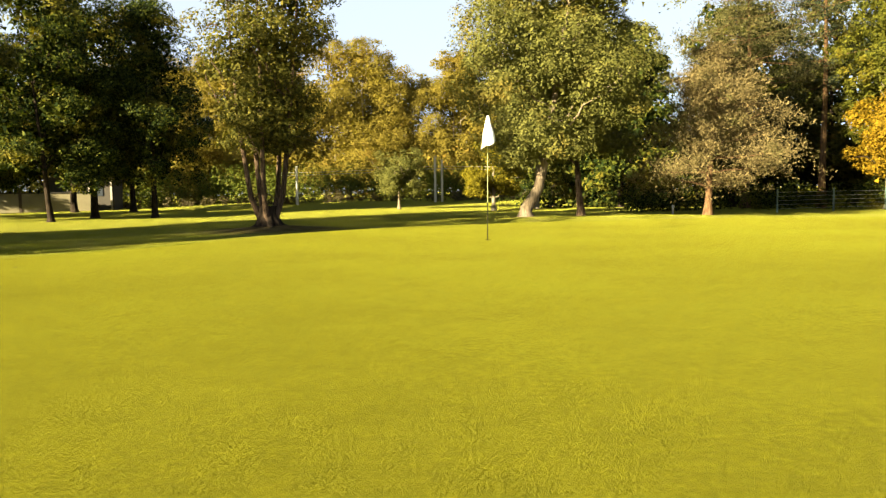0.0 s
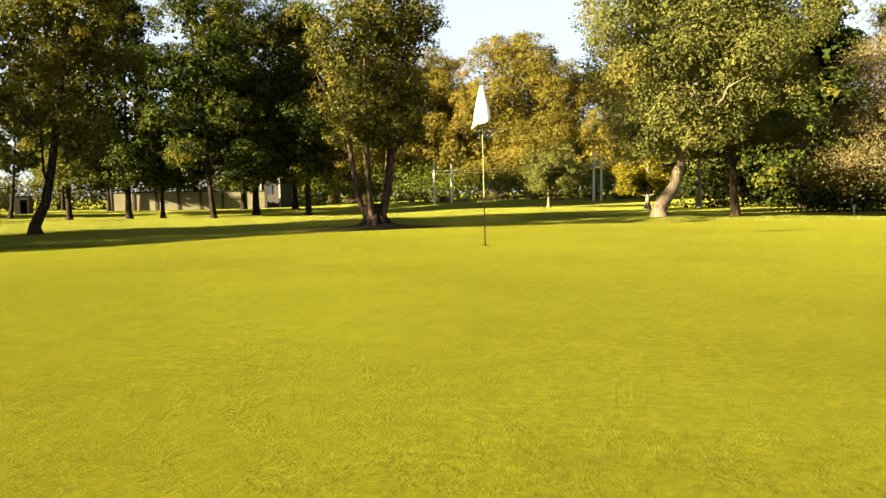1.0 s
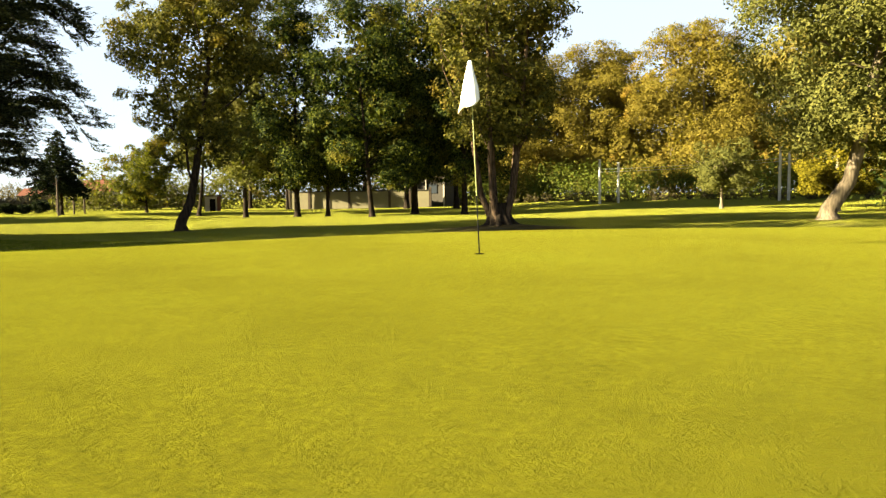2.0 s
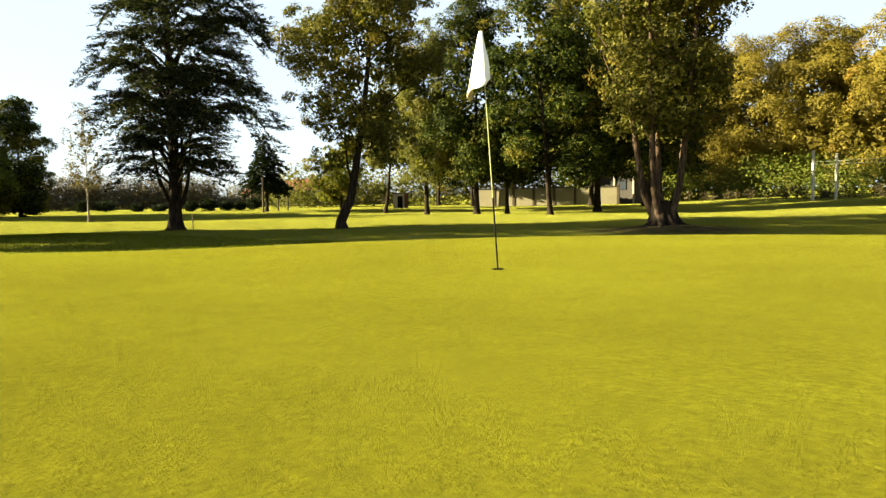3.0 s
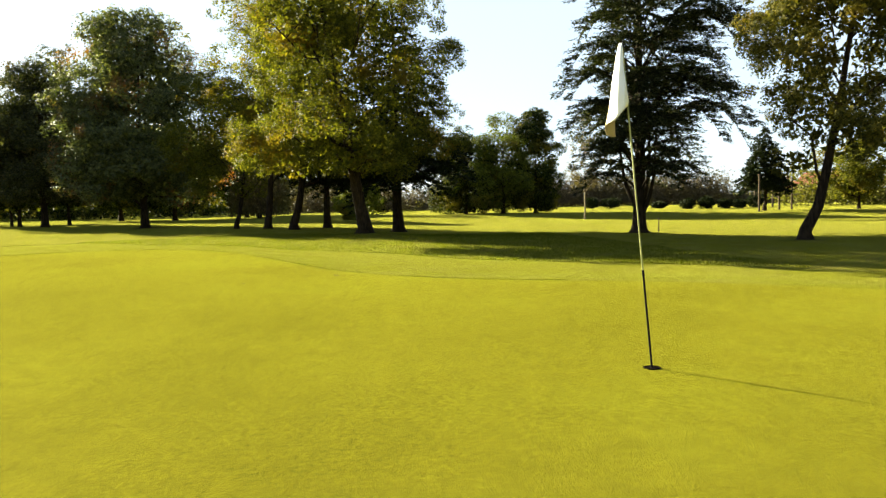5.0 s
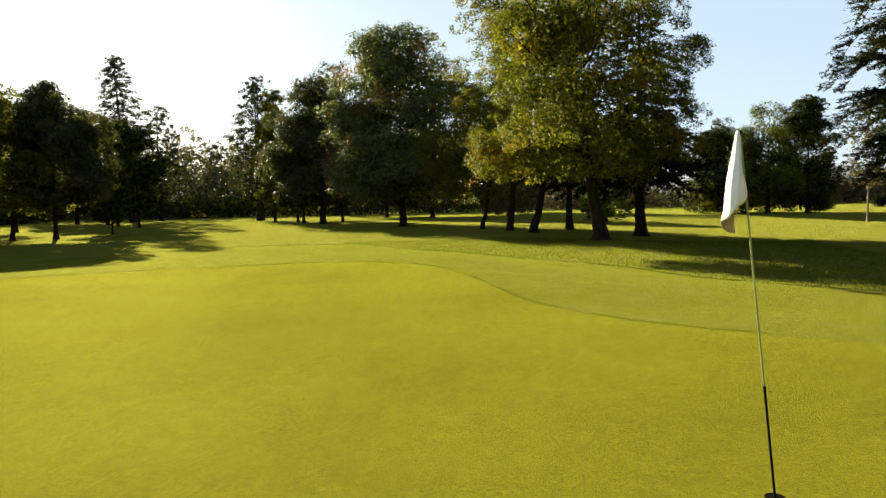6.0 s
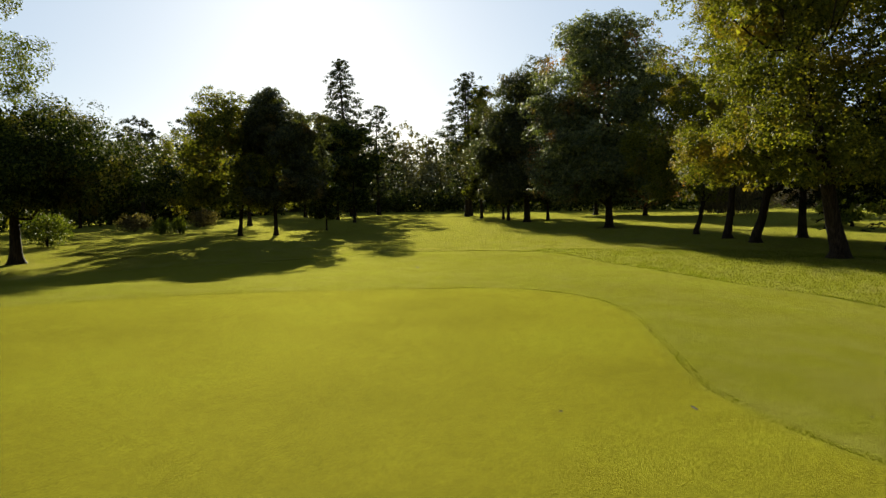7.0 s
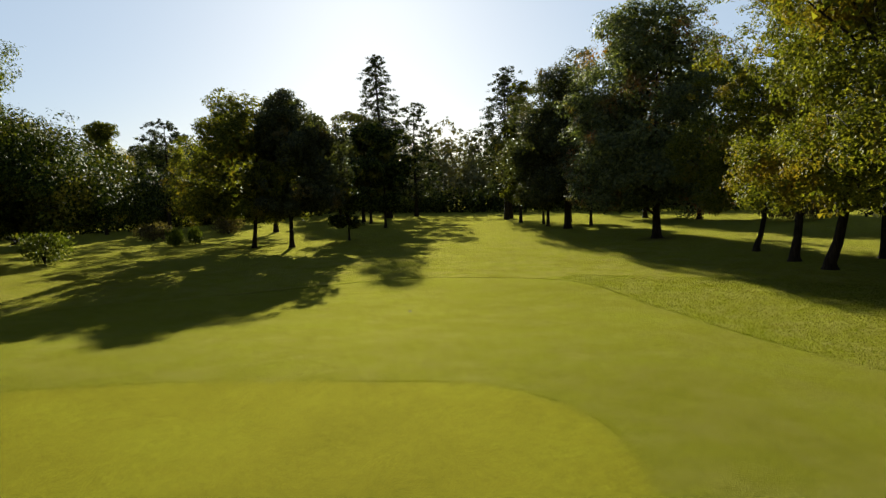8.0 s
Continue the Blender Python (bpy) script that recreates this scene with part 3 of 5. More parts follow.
def conifer(name, place, label, height, width, base, needle, bark, seed, trunk=0.3, boughs_count=70, rise=0.25, droop=0.35, twigs=18, tufts=7,
            size=0.34, low=(), shape=None, lean=(0.0, 0.0), group="", category="conifer", thin=0.22, fuller=(0.0, 0.0)):
    """A tree with tiers of flat, needle-clad boughs. low: azimuths of heavy limbs that sweep up from the foot of the trunk;
    fuller: the azimuth towards which the boughs reach farther, and by how much."""
    rng = np.random.default_rng(seed)
    shape = shape or [(0.0, 0.72), (0.15, 1.0), (0.4, 0.92), (0.7, 0.55), (1.0, 0.03)]
    zs, rs = np.array([s[0] for s in shape]), np.array([s[1] for s in shape])
    root = thing(name, (place[0], place[1], place[2] if len(place) > 2 else ground_at(*place[:2])), label, category, group)
    lean = np.array([*lean, 0.0])
    g, wood, green = Geo(), Geo(), Geo()
    s = np.linspace(0, 1, 12)
    pts = np.column_stack([np.cumsum(rng.normal(0, 0.03, 12)), np.cumsum(rng.normal(0, 0.03, 12)), s * height * 0.98 - 0.06]) + lean[None] * s[:, None]
    pts[0, :2] = 0
    rad = trunk * (1 - 0.94 * s)
    pts = np.vstack([pts[:1], [[0, 0, 0.15], [0, 0, 0.5]], pts[1:]])
    rad = np.concatenate([[trunk * 1.9], [trunk * 1.35], [trunk * 1.1], rad[1:]])
    g.tube(pts, rad, 12)
    part("trunk", g, bark, root)
    cpos, calong, clen = [], [], []
    for b in range(boughs_count):
        f = (b + 0.5) / boughs_count
        f = f ** 1.15
        z0 = base + f * (height - base) * 0.97
        az = b * 2.399 + rng.uniform(-0.35, 0.35)
        reach = max(0.25, np.interp(f, zs, rs) * width * 0.5 * rng.uniform(0.6, 1.12) * (1 + fuller[1] * math.cos(az - fuller[0])))
        out = np.array([math.cos(az), math.sin(az), 0.0])
        side = np.array([-out[1], out[0], 0.0])
        up = reach * rise * rng.uniform(0.6, 1.3)
        dn = reach * droop * rng.uniform(0.6, 1.3)
        t = np.linspace(0, 1, 9)
        foot = lean * (z0 / height) + np.array([0, 0, z0])
        line = foot[None] + out[None] * (t * reach)[:, None] + np.array([0, 0, 1.0])[None] * (up * t * (1 - t) * 2.2 + up * t * 0.6 - dn * t ** 3)[:, None]
        line += side[None] * (rng.normal(0, 0.05) * reach * t ** 2)[:, None]
        wood.tube(line, np.linspace(max(0.02, trunk * 0.22 * (1 - f * 0.7)), 0.008, 9), 5)
        k = max(5, int(twigs * reach / (width * 0.5)))
        tt = rng.uniform(0.18, 1.0, k)
        for q in range(k):
            i = min(7, int(tt[q] * 8))
            at = line[i] + (line[i + 1] - line[i]) * (tt[q] * 8 - i)
            sgn = 1 if q % 2 else -1
            tl = reach * 0.38 * (1.15 - tt[q] * 0.75) * rng.uniform(0.5, 1.2) + 0.12
            dirn = out * rng.uniform(0.35, 0.9) + side * sgn * rng.uniform(0.4, 1.0) + np.array([0, 0, rng.uniform(-0.25, 0.12)])
            dirn /= np.linalg.norm(dirn)
            m = max(3, int(tufts * tl / 0.7))
            w = np.linspace(0.1, 1.0, m)[:, None] + rng.normal(0, 0.05, (m, 1))
            p = at[None] + dirn[None] * w * tl + np.array([0, 0, -1.0])[None] * (droop * 0.25 * tl * w ** 2) + rng.normal(0, 0.035, (m, 3))
            along = dirn[None] + rng.normal(0, 0.45, (m, 3))
            along /= np.linalg.norm(along, axis=1)[:, None]
            cpos.append(p)
            calong.append(along)
            clen.append(size * rng.uniform(0.6, 1.3, m))
            if q % 3 == 0:
                wood.tube([at, at + dirn * tl * 0.5, at + dirn * tl * 0.95 + np.array([0, 0, -droop * 0.2 * tl])], [0.016, 0.011, 0.005], 4)
    cpos, calong, clen = np.vstack(cpos), np.vstack(calong), np.concatenate(clen)
    side = np.cross(calong, rng.normal(0, 0.5, cpos.shape) + np.array([0, 0, 1.0]))
    side /= np.linalg.norm(side, axis=1)[:, None] + 1e-9
    green.blades(cpos, calong, side, clen, clen * thin * 2)
    for k, az in enumerate(low):
        g = Geo()
        out = np.array([math.cos(az), math.sin(az), 0])
        t = np.linspace(0, 1, 9)[:, None]
        z0 = 0.95 + 0.25 * (k % 3)
        line = np.array([0, 0, z0]) + out * (0.05 + 1.0 * (1 - (1 - t) ** 2)) + np.array([0, 0, 1.0]) * (t ** 1.45 * 4.2)
        g.tube(line, np.linspace(trunk * 0.42, trunk * 0.14, 9).ravel(), 8)
        part("limb", g, bark, root)
    tagged(part("boughwork", wood, bark, root), kind="stuff")
    part("crown", green, needle, root)
    return root


def pine(name, place, label, height, width, base, needle, bark, seed, trunk=0.25, layers=42, per=190, size=0.26, lean=(0.0, 0.0), shape=SPREAD, group="", pads=1.0, slim=0.42):
    """A pine: a bare lower trunk and flat pads of needles on spreading boughs."""
    rng = np.random.default_rng(seed)
    zs, rs = np.array([s[0] for s in shape]), np.array([s[1] for s in shape])
    root = thing(name, (place[0], place[1], place[2] if len(place) > 2 else ground_at(*place[:2])), label, "pine", group)
    g, wood, green = Geo(), Geo(), Geo()
    s = np.linspace(0, 1, 12)
    lean3 = np.array([*lean, 0.0])
    pts = np.column_stack([0.12 * np.sin(s * 5 + seed) * s * 2, 0.12 * np.cos(s * 4 + seed) * s * 2, s * height * 0.95 - 0.06]) + lean3[None] * (s ** 0.8)[:, None]
    rad = trunk * (1 - 0.85 * s)
    rad[0] *= 1.5
    g.tube(pts, rad, 12)
    part("trunk", g, bark, root)
    for b in range(layers):
        f = (b + 0.5) / layers
        z1 = base + f * (height - base)
        az = b * 2.399 + rng.uniform(-0.5, 0.5)
        reach = np.interp(f, zs, rs) * width * 0.5 * math.sqrt(rng.uniform(0.02, 1.05))
        mid = lean3 * (z1 / height) ** 0.8
        c = mid + np.array([math.cos(az) * reach, math.sin(az) * reach, z1])
        i = int(np.clip(np.searchsorted(pts[:, 2], z1 - reach * 0.25), 1, 11))
        p0 = pts[i]
        ctrl = (p0 + c) * 0.5 + np.array([0, 0, rng.uniform(-0.3, 0.25)])
        t = np.linspace(0, 1, 6)[:, None]
        wood.tube((1 - t) ** 2 * p0 + 2 * t * (1 - t) * ctrl + t ** 2 * c, np.linspace(max(0.025, rad[i] * 0.4), 0.012, 6), 6)
        pad = width * 0.135 * rng.uniform(0.7, 1.3) * pads * (0.4 + 0.6 * np.interp(f, zs, rs))
        n = int(per * (pad / (width * 0.135 * pads)) ** 1.5)
        tuft = rng.normal(size=(max(6, n // 22), 3)) * np.array([0.62, 0.62, 0.22]) * pad
        tuft[:, 2] -= 0.18 * (tuft[:, 0] ** 2 + tuft[:, 1] ** 2) / pad
        pick = rng.integers(0, len(tuft), n)
        d = rng.normal(size=(n, 3)) * np.array([0.22, 0.22, 0.13]) * pad + np.array([0, 0, 0.04]) * pad
        pos = c[None] + tuft[pick] + d
        along = d / (np.linalg.norm(d, axis=1)[:, None] + 1e-6) + rng.normal(0, 0.5, (n, 3)) + np.array([0, 0, 0.35])
        along /= np.linalg.norm(along, axis=1)[:, None]
        side = np.cross(along, rng.normal(size=(n, 3)))
        side /= np.linalg.norm(side, axis=1)[:, None] + 1e-9
        L = size * rng.uniform(0.6, 1.3, n)
        green.blades(pos, along, side, L, L * slim)
    tagged(part("boughwork", wood, bark, root), kind="stuff")
    part("crown", green, needle, root)
    return root


def shrub(name, place, label, height, width, leaf, seed, per=900, size=0.14, narrow=0.6, group="", stems=7, category="shrub", upright=0.3):
    """A bush: thin stems fanning from the ground and a ragged mass of leaves."""
    rng = np.random.default_rng(seed)
    root = thing(name, (place[0], place[1], place[2] if len(place) > 2 else ground_at(*place[:2])), label, category, group)
    wood, green = Geo(), Geo()
    for k in range(stems):
        a, t = rng.uniform(0, 6.283), np.linspace(0, 1, 5)[:, None]
        out = np.array([math.cos(a), math.sin(a), 0]) * width * rng.uniform(0.15, 0.4)
        line = t * out + np.array([0, 0, 1.0]) * (t ** 0.8) * height * rng.uniform(0.6, 0.92) - np.array([0, 0, 0.05])
        wood.tube(line, np.linspace(0.03, 0.008, 5), 5)
    d = rng.normal(size=(per, 3))
    d /= np.linalg.norm(d, axis=1)[:, None]
    bump = 1 + 0.22 * np.sin(d[:, 0] * 5 + seed) * np.cos(d[:, 1] * 4 + d[:, 2] * 5) + rng.normal(0, 0.10, per)
    r = rng.uniform(0.1, 1, per) ** 0.4 * bump
    pos = d * r[:, None] * np.array([width / 2, width / 2, height * 0.5]) + np.array([0, 0, height * 0.52])
    pos[:, 2] = np.maximum(pos[:, 2], 0.03)
    L = size * rng.uniform(0.6, 1.4, per)
    along = d * 0.6 + rng.normal(0, 0.6, d.shape) + np.array([0, 0, upright])
    along /= np.linalg.norm(along, axis=1)[:, None]
    side = np.cross(along, rng.normal(size=d.shape))
    side /= np.linalg.norm(side, axis=1)[:, None] + 1e-9
    green.blades(pos, along, side, L, L * narrow)
    tagged(part("stemwork", wood, BARK_BROWN, root), kind="stuff")
    part("foliage", green, leaf, root)
    return root


# ---- trees round the green ----
broadleaf("broadleaf_tree", (-7.6, 31.65), "tall multi-stemmed tree with thinning yellow-olive leaves on an earth mound", 18.0, 6.0, 3.3, LEAF_BRONZE, BARK_RED, 11,
          trunk=0.17, stems=5, spread=0.66, shape=TALL, clumps=190, per=140, size=0.17, limbs=24, ragged=0.3, clump_size=0.135)
broadleaf("broadleaf_tree", (4.2, 34.4), "leaning thick-trunked tree with dense grey-olive leaves", 17.0, 9.6, 2.6, LEAF_OLIVE, BARK_GREY, 12,
          trunk=0.27, lean=(2.6, 0.4), shape=ROUND, clumps=300, per=190, size=0.15, limbs=22, ragged=0.3, clump_size=0.092, curve=0.6)
broadleaf("broadleaf_tree", (8.3, 41.4), "upright brown-trunked tree with olive leaves and dark underside", 13.5, 7.4, 3.4, LEAF_OLIVE, BARK_RED, 13,
          trunk=0.22, shape=SKIRT, clumps=170, per=180, size=0.16, lean=(-0.4, 0.8), clump_size=0.095)
broadleaf("broadleaf_tree", (4.75, 59.4), "small yellow autumn tree with a pale forked trunk", 6.6, 5.0, 1.2, LEAF_LEMON, BARK_PALE, 14,
          trunk=0.20, clumps=60, per=190, size=0.17, limbs=10, clump_size=0.13)
broadleaf("broadleaf_tree", (8.7, 62.0), "slim pale-trunked tree with olive leaves", 12.0, 6.0, 4.0, LEAF_OLIVE, BARK_PALE, 15, trunk=0.22, clumps=70, per=170, size=0.2, limbs=10)
broadleaf("broadleaf_tree", (-3.5, 68.0), "small dark olive tree at the fairway's edge", 5.6, 5.0, 1.4, LEAF_OLIVE, BARK_GREY, 16, trunk=0.14, clumps=50, per=190, size=0.16, limbs=9, clump_size=0.13)
pine("pine_tree", (14.1, 37.2), "tan-needled pine with an orange trunk and drooping pads", 8.9, 7.0, 1.7, NEEDLE_TAN, BARK_PINE, 17, trunk=0.2, layers=54, per=1300, size=0.15, slim=0.3, pads=1.2,
     lean=(0.5, 0.3), shape=[(0, 0.85), (0.2, 1.0), (0.5, 0.85), (0.8, 0.5), (1, 0.2)])
pine("pine_tree", (22.5, 52.0), "tall tan-olive pine behind the smaller one", 17.5, 9.0, 4.0, NEEDLE_OLIVE, BARK_PINE, 18, trunk=0.28, layers=90, per=420, size=0.22, slim=0.3)
pine("pine_tree", (27.0, 50.0), "tall pine with a bare orange trunk", 20.0, 8.0, 8.0, NEEDLE_CEDAR, BARK_PINE, 19, trunk=0.26, layers=50, per=320, size=0.22, slim=0.3)
broadleaf("broadleaf_tree", (25.6, 37.4), "autumn tree with bright orange-yellow leaves beside the fence", 7.4, 7.0, 1.2, LEAF_ORANGE, BARK_BROWN, 20, trunk=0.2, clumps=100, per=160, size=0.19)
broadleaf("broadleaf_tree", (30.5, 48.0), "tall yellow-green tree with a pale trunk in the wood's edge", 18.0, 7.5, 4.5, LEAF_LIME, BARK_PALE, 38, trunk=0.24, clumps=130, per=150, size=0.2, shape=TALL, ragged=0.3)
broadleaf("broadleaf_tree", (-20.4, 26.85), "leaning dark-trunked tree with ragged yellow-olive leaves", 16.0, 6.9, 2.6, LEAF_BRONZE, BARK_BROWN, 21,
          trunk=0.21, lean=(1.5, 1.7), sway=(-0.4, 0.2), shape=TALL, clumps=180, per=170, size=0.155, limbs=20, ragged=0.34, clump_size=0.088, curve=0.7)
conifer("cedar_tree", (-32.5, 25.1), "tall dark cedar with tiered boughs and upswept lower limbs", 18.5, 10.0, 2.0, NEEDLE_CEDAR, BARK_BROWN, 24,
        trunk=0.34, boughs_count=118, rise=0.66, droop=0.26, twigs=74, tufts=17, size=0.2, low=(0.6, 2.2, 4.1),
        shape=[(0, 0.85), (0.12, 1.0), (0.3, 0.97), (0.55, 0.84), (0.8, 0.56), (1.0, 0.05)], category="cedar", thin=0.18, fuller=(1.1, 0.17))
# the row of large trees before the bank
broadleaf("broadleaf_tree", (-49.7, 55.6), "slim olive tree leaning on the bank", 12.0, 6.5, 2.0, LEAF_OLIVE, BARK_BROWN, 23, trunk=0.2, lean=(0.3, 1.2), clumps=70, per=170, size=0.22, limbs=12)
broadleaf("broadleaf_tree", (-42.2, 54.0), "tall olive tree with a slender trunk", 18.0, 8.0, 2.6, LEAF_OLIVE, BARK_BROWN, 24, trunk=0.22, clumps=100, per=165, size=0.25, shape=TALL)
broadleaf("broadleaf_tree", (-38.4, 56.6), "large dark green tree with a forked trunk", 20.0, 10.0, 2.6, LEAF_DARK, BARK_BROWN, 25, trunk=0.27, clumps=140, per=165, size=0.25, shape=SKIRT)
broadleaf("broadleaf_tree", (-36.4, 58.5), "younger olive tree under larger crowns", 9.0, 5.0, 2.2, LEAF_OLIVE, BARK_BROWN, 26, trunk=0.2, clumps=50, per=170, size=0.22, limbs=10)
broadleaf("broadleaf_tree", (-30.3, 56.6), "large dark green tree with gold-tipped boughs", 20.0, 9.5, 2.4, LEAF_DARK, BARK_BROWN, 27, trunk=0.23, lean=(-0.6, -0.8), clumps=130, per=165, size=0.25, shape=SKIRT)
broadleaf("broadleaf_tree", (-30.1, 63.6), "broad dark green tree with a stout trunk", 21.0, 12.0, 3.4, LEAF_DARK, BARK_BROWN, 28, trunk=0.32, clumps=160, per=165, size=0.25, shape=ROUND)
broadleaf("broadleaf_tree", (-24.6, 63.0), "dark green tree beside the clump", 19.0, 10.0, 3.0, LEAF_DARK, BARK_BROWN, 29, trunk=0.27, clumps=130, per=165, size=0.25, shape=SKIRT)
back = broadleaf("broadleaf_tree", (-50.0, 77.0), "slim bank tree with olive leaves", 14.0, 7.0, 3.4, LEAF_OLIVE, BARK_BROWN, 30, trunk=0.24, clumps=70, per=70, size=0.36, limbs=10, group="bank trees")
for x, y, r, s in ((-62.0, 76.0, 40, 1.0), (-58.0, 79.0, 130, 0.9), (-66.0, 80.0, 210, 1.1), (-46.5, 79.5, 300, 1.15), (-36.0, 72.0, 20, 1.2), (-31.0, 74.0, 170, 1.2), (-52.5, 72.0, 250, 0.8)):
    copy_thing(back, pose(x, y, ground_at(x, y), 0, 0, r) @ Matrix.Scale(s, 4))
broadleaf("broadleaf_tree", (-60.4, 58.4), "small yellow-green tree by the hut", 8.0, 7.2, 0.9, LEAF_YELLOW, BARK_BROWN, 31, trunk=0.14, clumps=110, per=110, size=0.22, limbs=9, clump_size=0.095)
conifer("spruce_tree", (-61.0, 49.0), "small dark conical spruce on a bare trunk", 8.2, 5.4, 2.0, NEEDLE_SPRUCE, BARK_BROWN, 32, trunk=0.16, boughs_count=110, rise=0.1, droop=0.3, twigs=22, tufts=9,
        size=0.4, shape=[(0, 0.95), (0.1, 1.0), (0.5, 0.72), (0.85, 0.3), (1, 0.04)], category="spruce")
broadleaf("birch_tree", (-61.1, 31.1), "nearly bare birch with a pale trunk", 10.5, 4.0, 3.0, LEAF_BROWN, BARK_PALE, 33, trunk=0.085, clumps=60, per=14, size=0.2, limbs=22, shape=TALL, category="birch")
# dark trees beyond the cedar
broadleaf("broadleaf_tree", (-75.5, 26.1), "dense dark tree with low branches", 11.2, 9.0, 0.3, LEAF_SHRUB, BARK_BROWN, 34, trunk=0.24, clumps=140, per=170, size=0.2, shape=SKIRT)
broadleaf("broadleaf_tree", (-74.0, 29.5), "dark tree with a thin feathery top", 11.8, 7.0, 0.3, LEAF_DARK, BARK_BROWN, 35, trunk=0.2, clumps=95, per=170, size=0.22, shape=TALL, ragged=0.5)
broadleaf("broadleaf_tree", (-78.0, 22.3), "dark leaning twin-stemmed tree", 10.0, 8.5, 0.2, LEAF_DARK, BARK_BROWN, 36, trunk=0.16, stems=2, clumps=130, per=170, size=0.25, shape=SKIRT)
# the group west of the green
broadleaf("ash_tree", (-51.5, 0.6), "slender leaning ash with yellow-green leaves", 13.0, 8.5, 2.7, LEAF_YELLOW, BARK_BROWN, 41, trunk=0.18, lean=(-0.4, 1.8), sway=(0.3, -1.6), clumps=110, per=170, size=0.15, category="ash", group="ash trees", ragged=0.34, clump_size=0.085)
broadleaf("ash_tree", (-44.2, 3.9), "leaning ash with yellow-green leaves", 15.0, 8.5, 3.2, LEAF_YELLOW, BARK_BROWN, 42, trunk=0.24, lean=(0.2, 1.0), clumps=120, per=170, size=0.15, category="ash", group="ash trees", ragged=0.34, clump_size=0.085)
broadleaf("ash_tree", (-41.0, 5.9), "leaning forked ash with yellow-olive leaves", 16.0, 9.0, 3.4, LEAF_YELLOW, BARK_BROWN, 43, trunk=0.26, lean=(0.0, 2.4), clumps=120, per=170, size=0.15, category="ash", group="ash trees", ragged=0.34, clump_size=0.085)
conifer("spruce_tree", (-49.2, 7.6), "dark spruce with drooping boughs", 15.0, 8.0, 3.2, NEEDLE_SPRUCE, BARK_BROWN, 44, trunk=0.26, boughs_count=100, rise=0.05, droop=0.45, twigs=34, tufts=10, size=0.3, category="spruce")
broadleaf("ash_tree", (-31.7, 10.3), "tall thick-trunked ash with yellow-green leaves", 18.5, 11.2, 3.0, LEAF_YELLOW, BARK_BROWN, 45, trunk=0.34, lean=(3.6, -2.5), clumps=320, per=190, size=0.14, limbs=26,
          shape=[(0, 0.75), (0.12, 1.0), (0.35, 1.0), (0.6, 0.78), (0.82, 0.5), (1, 0.15)], category="ash", group="ash trees", curve=1.0, clump_size=0.062, ragged=0.34)
conifer("spruce_tree", (-41.5, 12.5), "tall dark spruce with drooping boughs", 17.0, 9.4, 3.2, NEEDLE_SPRUCE, BARK_BROWN, 46, trunk=0.34, shape=[(0, 0.8), (0.1, 1.0), (0.35, 0.78), (0.7, 0.36), (1, 0.03)], boughs_count=140, rise=0.06, droop=0.45, twigs=40, tufts=9, size=0.3, category="spruce")
broadleaf("maple_tree", (-61.8, -9.1), "large round maple with reddening top and dark skirt", 18.8, 14.2, 2.4, LEAF_MAPLE, BARK_BROWN, 47, trunk=0.36, clumps=330, per=125, size=0.29, limbs=26,
          shape=DOME, ragged=0.14, core=1.3, category="maple", clump_size=0.088)
# south-western trees, against the light
pine("pine_tree", (-94.0, -41.0), "tall dark pine beside the fairway", 21.5, 8.6, 3.0, NEEDLE_CEDAR, BARK_BROWN, 51, trunk=0.32, layers=70, per=220, size=0.3, shape=TALL)
pine("pine_tree", (-91.2, -40.0), "second dark pine beside the fairway", 20.0, 7.5, 3.0, NEEDLE_CEDAR, BARK_BROWN, 52, trunk=0.3, layers=60, per=220, size=0.3, shape=TALL)
broadleaf("broadleaf_tree", (-83.6, -33.6), "narrow yellow-green tree among pines", 17.5, 5.5, 2.5, LEAF_YELLOW, BARK_BROWN, 53, trunk=0.2, clumps=80, per=90, size=0.36, shape=TALL)
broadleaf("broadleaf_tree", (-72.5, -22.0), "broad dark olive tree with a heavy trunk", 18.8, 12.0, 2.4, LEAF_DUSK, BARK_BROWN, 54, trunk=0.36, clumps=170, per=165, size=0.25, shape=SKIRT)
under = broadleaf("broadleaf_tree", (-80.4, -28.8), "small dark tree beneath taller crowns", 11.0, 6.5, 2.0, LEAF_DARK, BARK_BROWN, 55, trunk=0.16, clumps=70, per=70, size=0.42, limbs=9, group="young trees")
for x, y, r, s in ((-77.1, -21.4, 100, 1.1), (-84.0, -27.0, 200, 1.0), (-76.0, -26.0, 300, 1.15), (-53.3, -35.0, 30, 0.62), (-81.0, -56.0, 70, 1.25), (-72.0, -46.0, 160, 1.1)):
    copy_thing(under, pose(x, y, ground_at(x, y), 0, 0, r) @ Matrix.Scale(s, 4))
pine("pine_tree", (-96.2, -65.0), "very tall open-topped pine against the light", 26.2, 11.2, 5.0, NEEDLE_CEDAR, BARK_BROWN, 56, trunk=0.42, layers=110, per=420, size=0.3, lean=(0.9, -1.2),
     shape=[(0, 0.8), (0.25, 1.0), (0.48, 0.62), (0.66, 0.36), (0.72, 0.44), (0.88, 0.26), (1, 0.08)])
pine("pine_tree", (-102.0, -63.8), "dark pine beside the tallest one", 19.0, 10.0, 2.5, NEEDLE_CEDAR, BARK_BROWN, 57, trunk=0.3, layers=60, per=150, size=0.45, shape=SKIRT)
broadleaf("broadleaf_tree", (-84.0, -60.0), "olive tree beside tall pines", 16.0, 10.0, 3.0, LEAF_OLIVE, BARK_BROWN, 58, trunk=0.26, clumps=110, per=100, size=0.42)
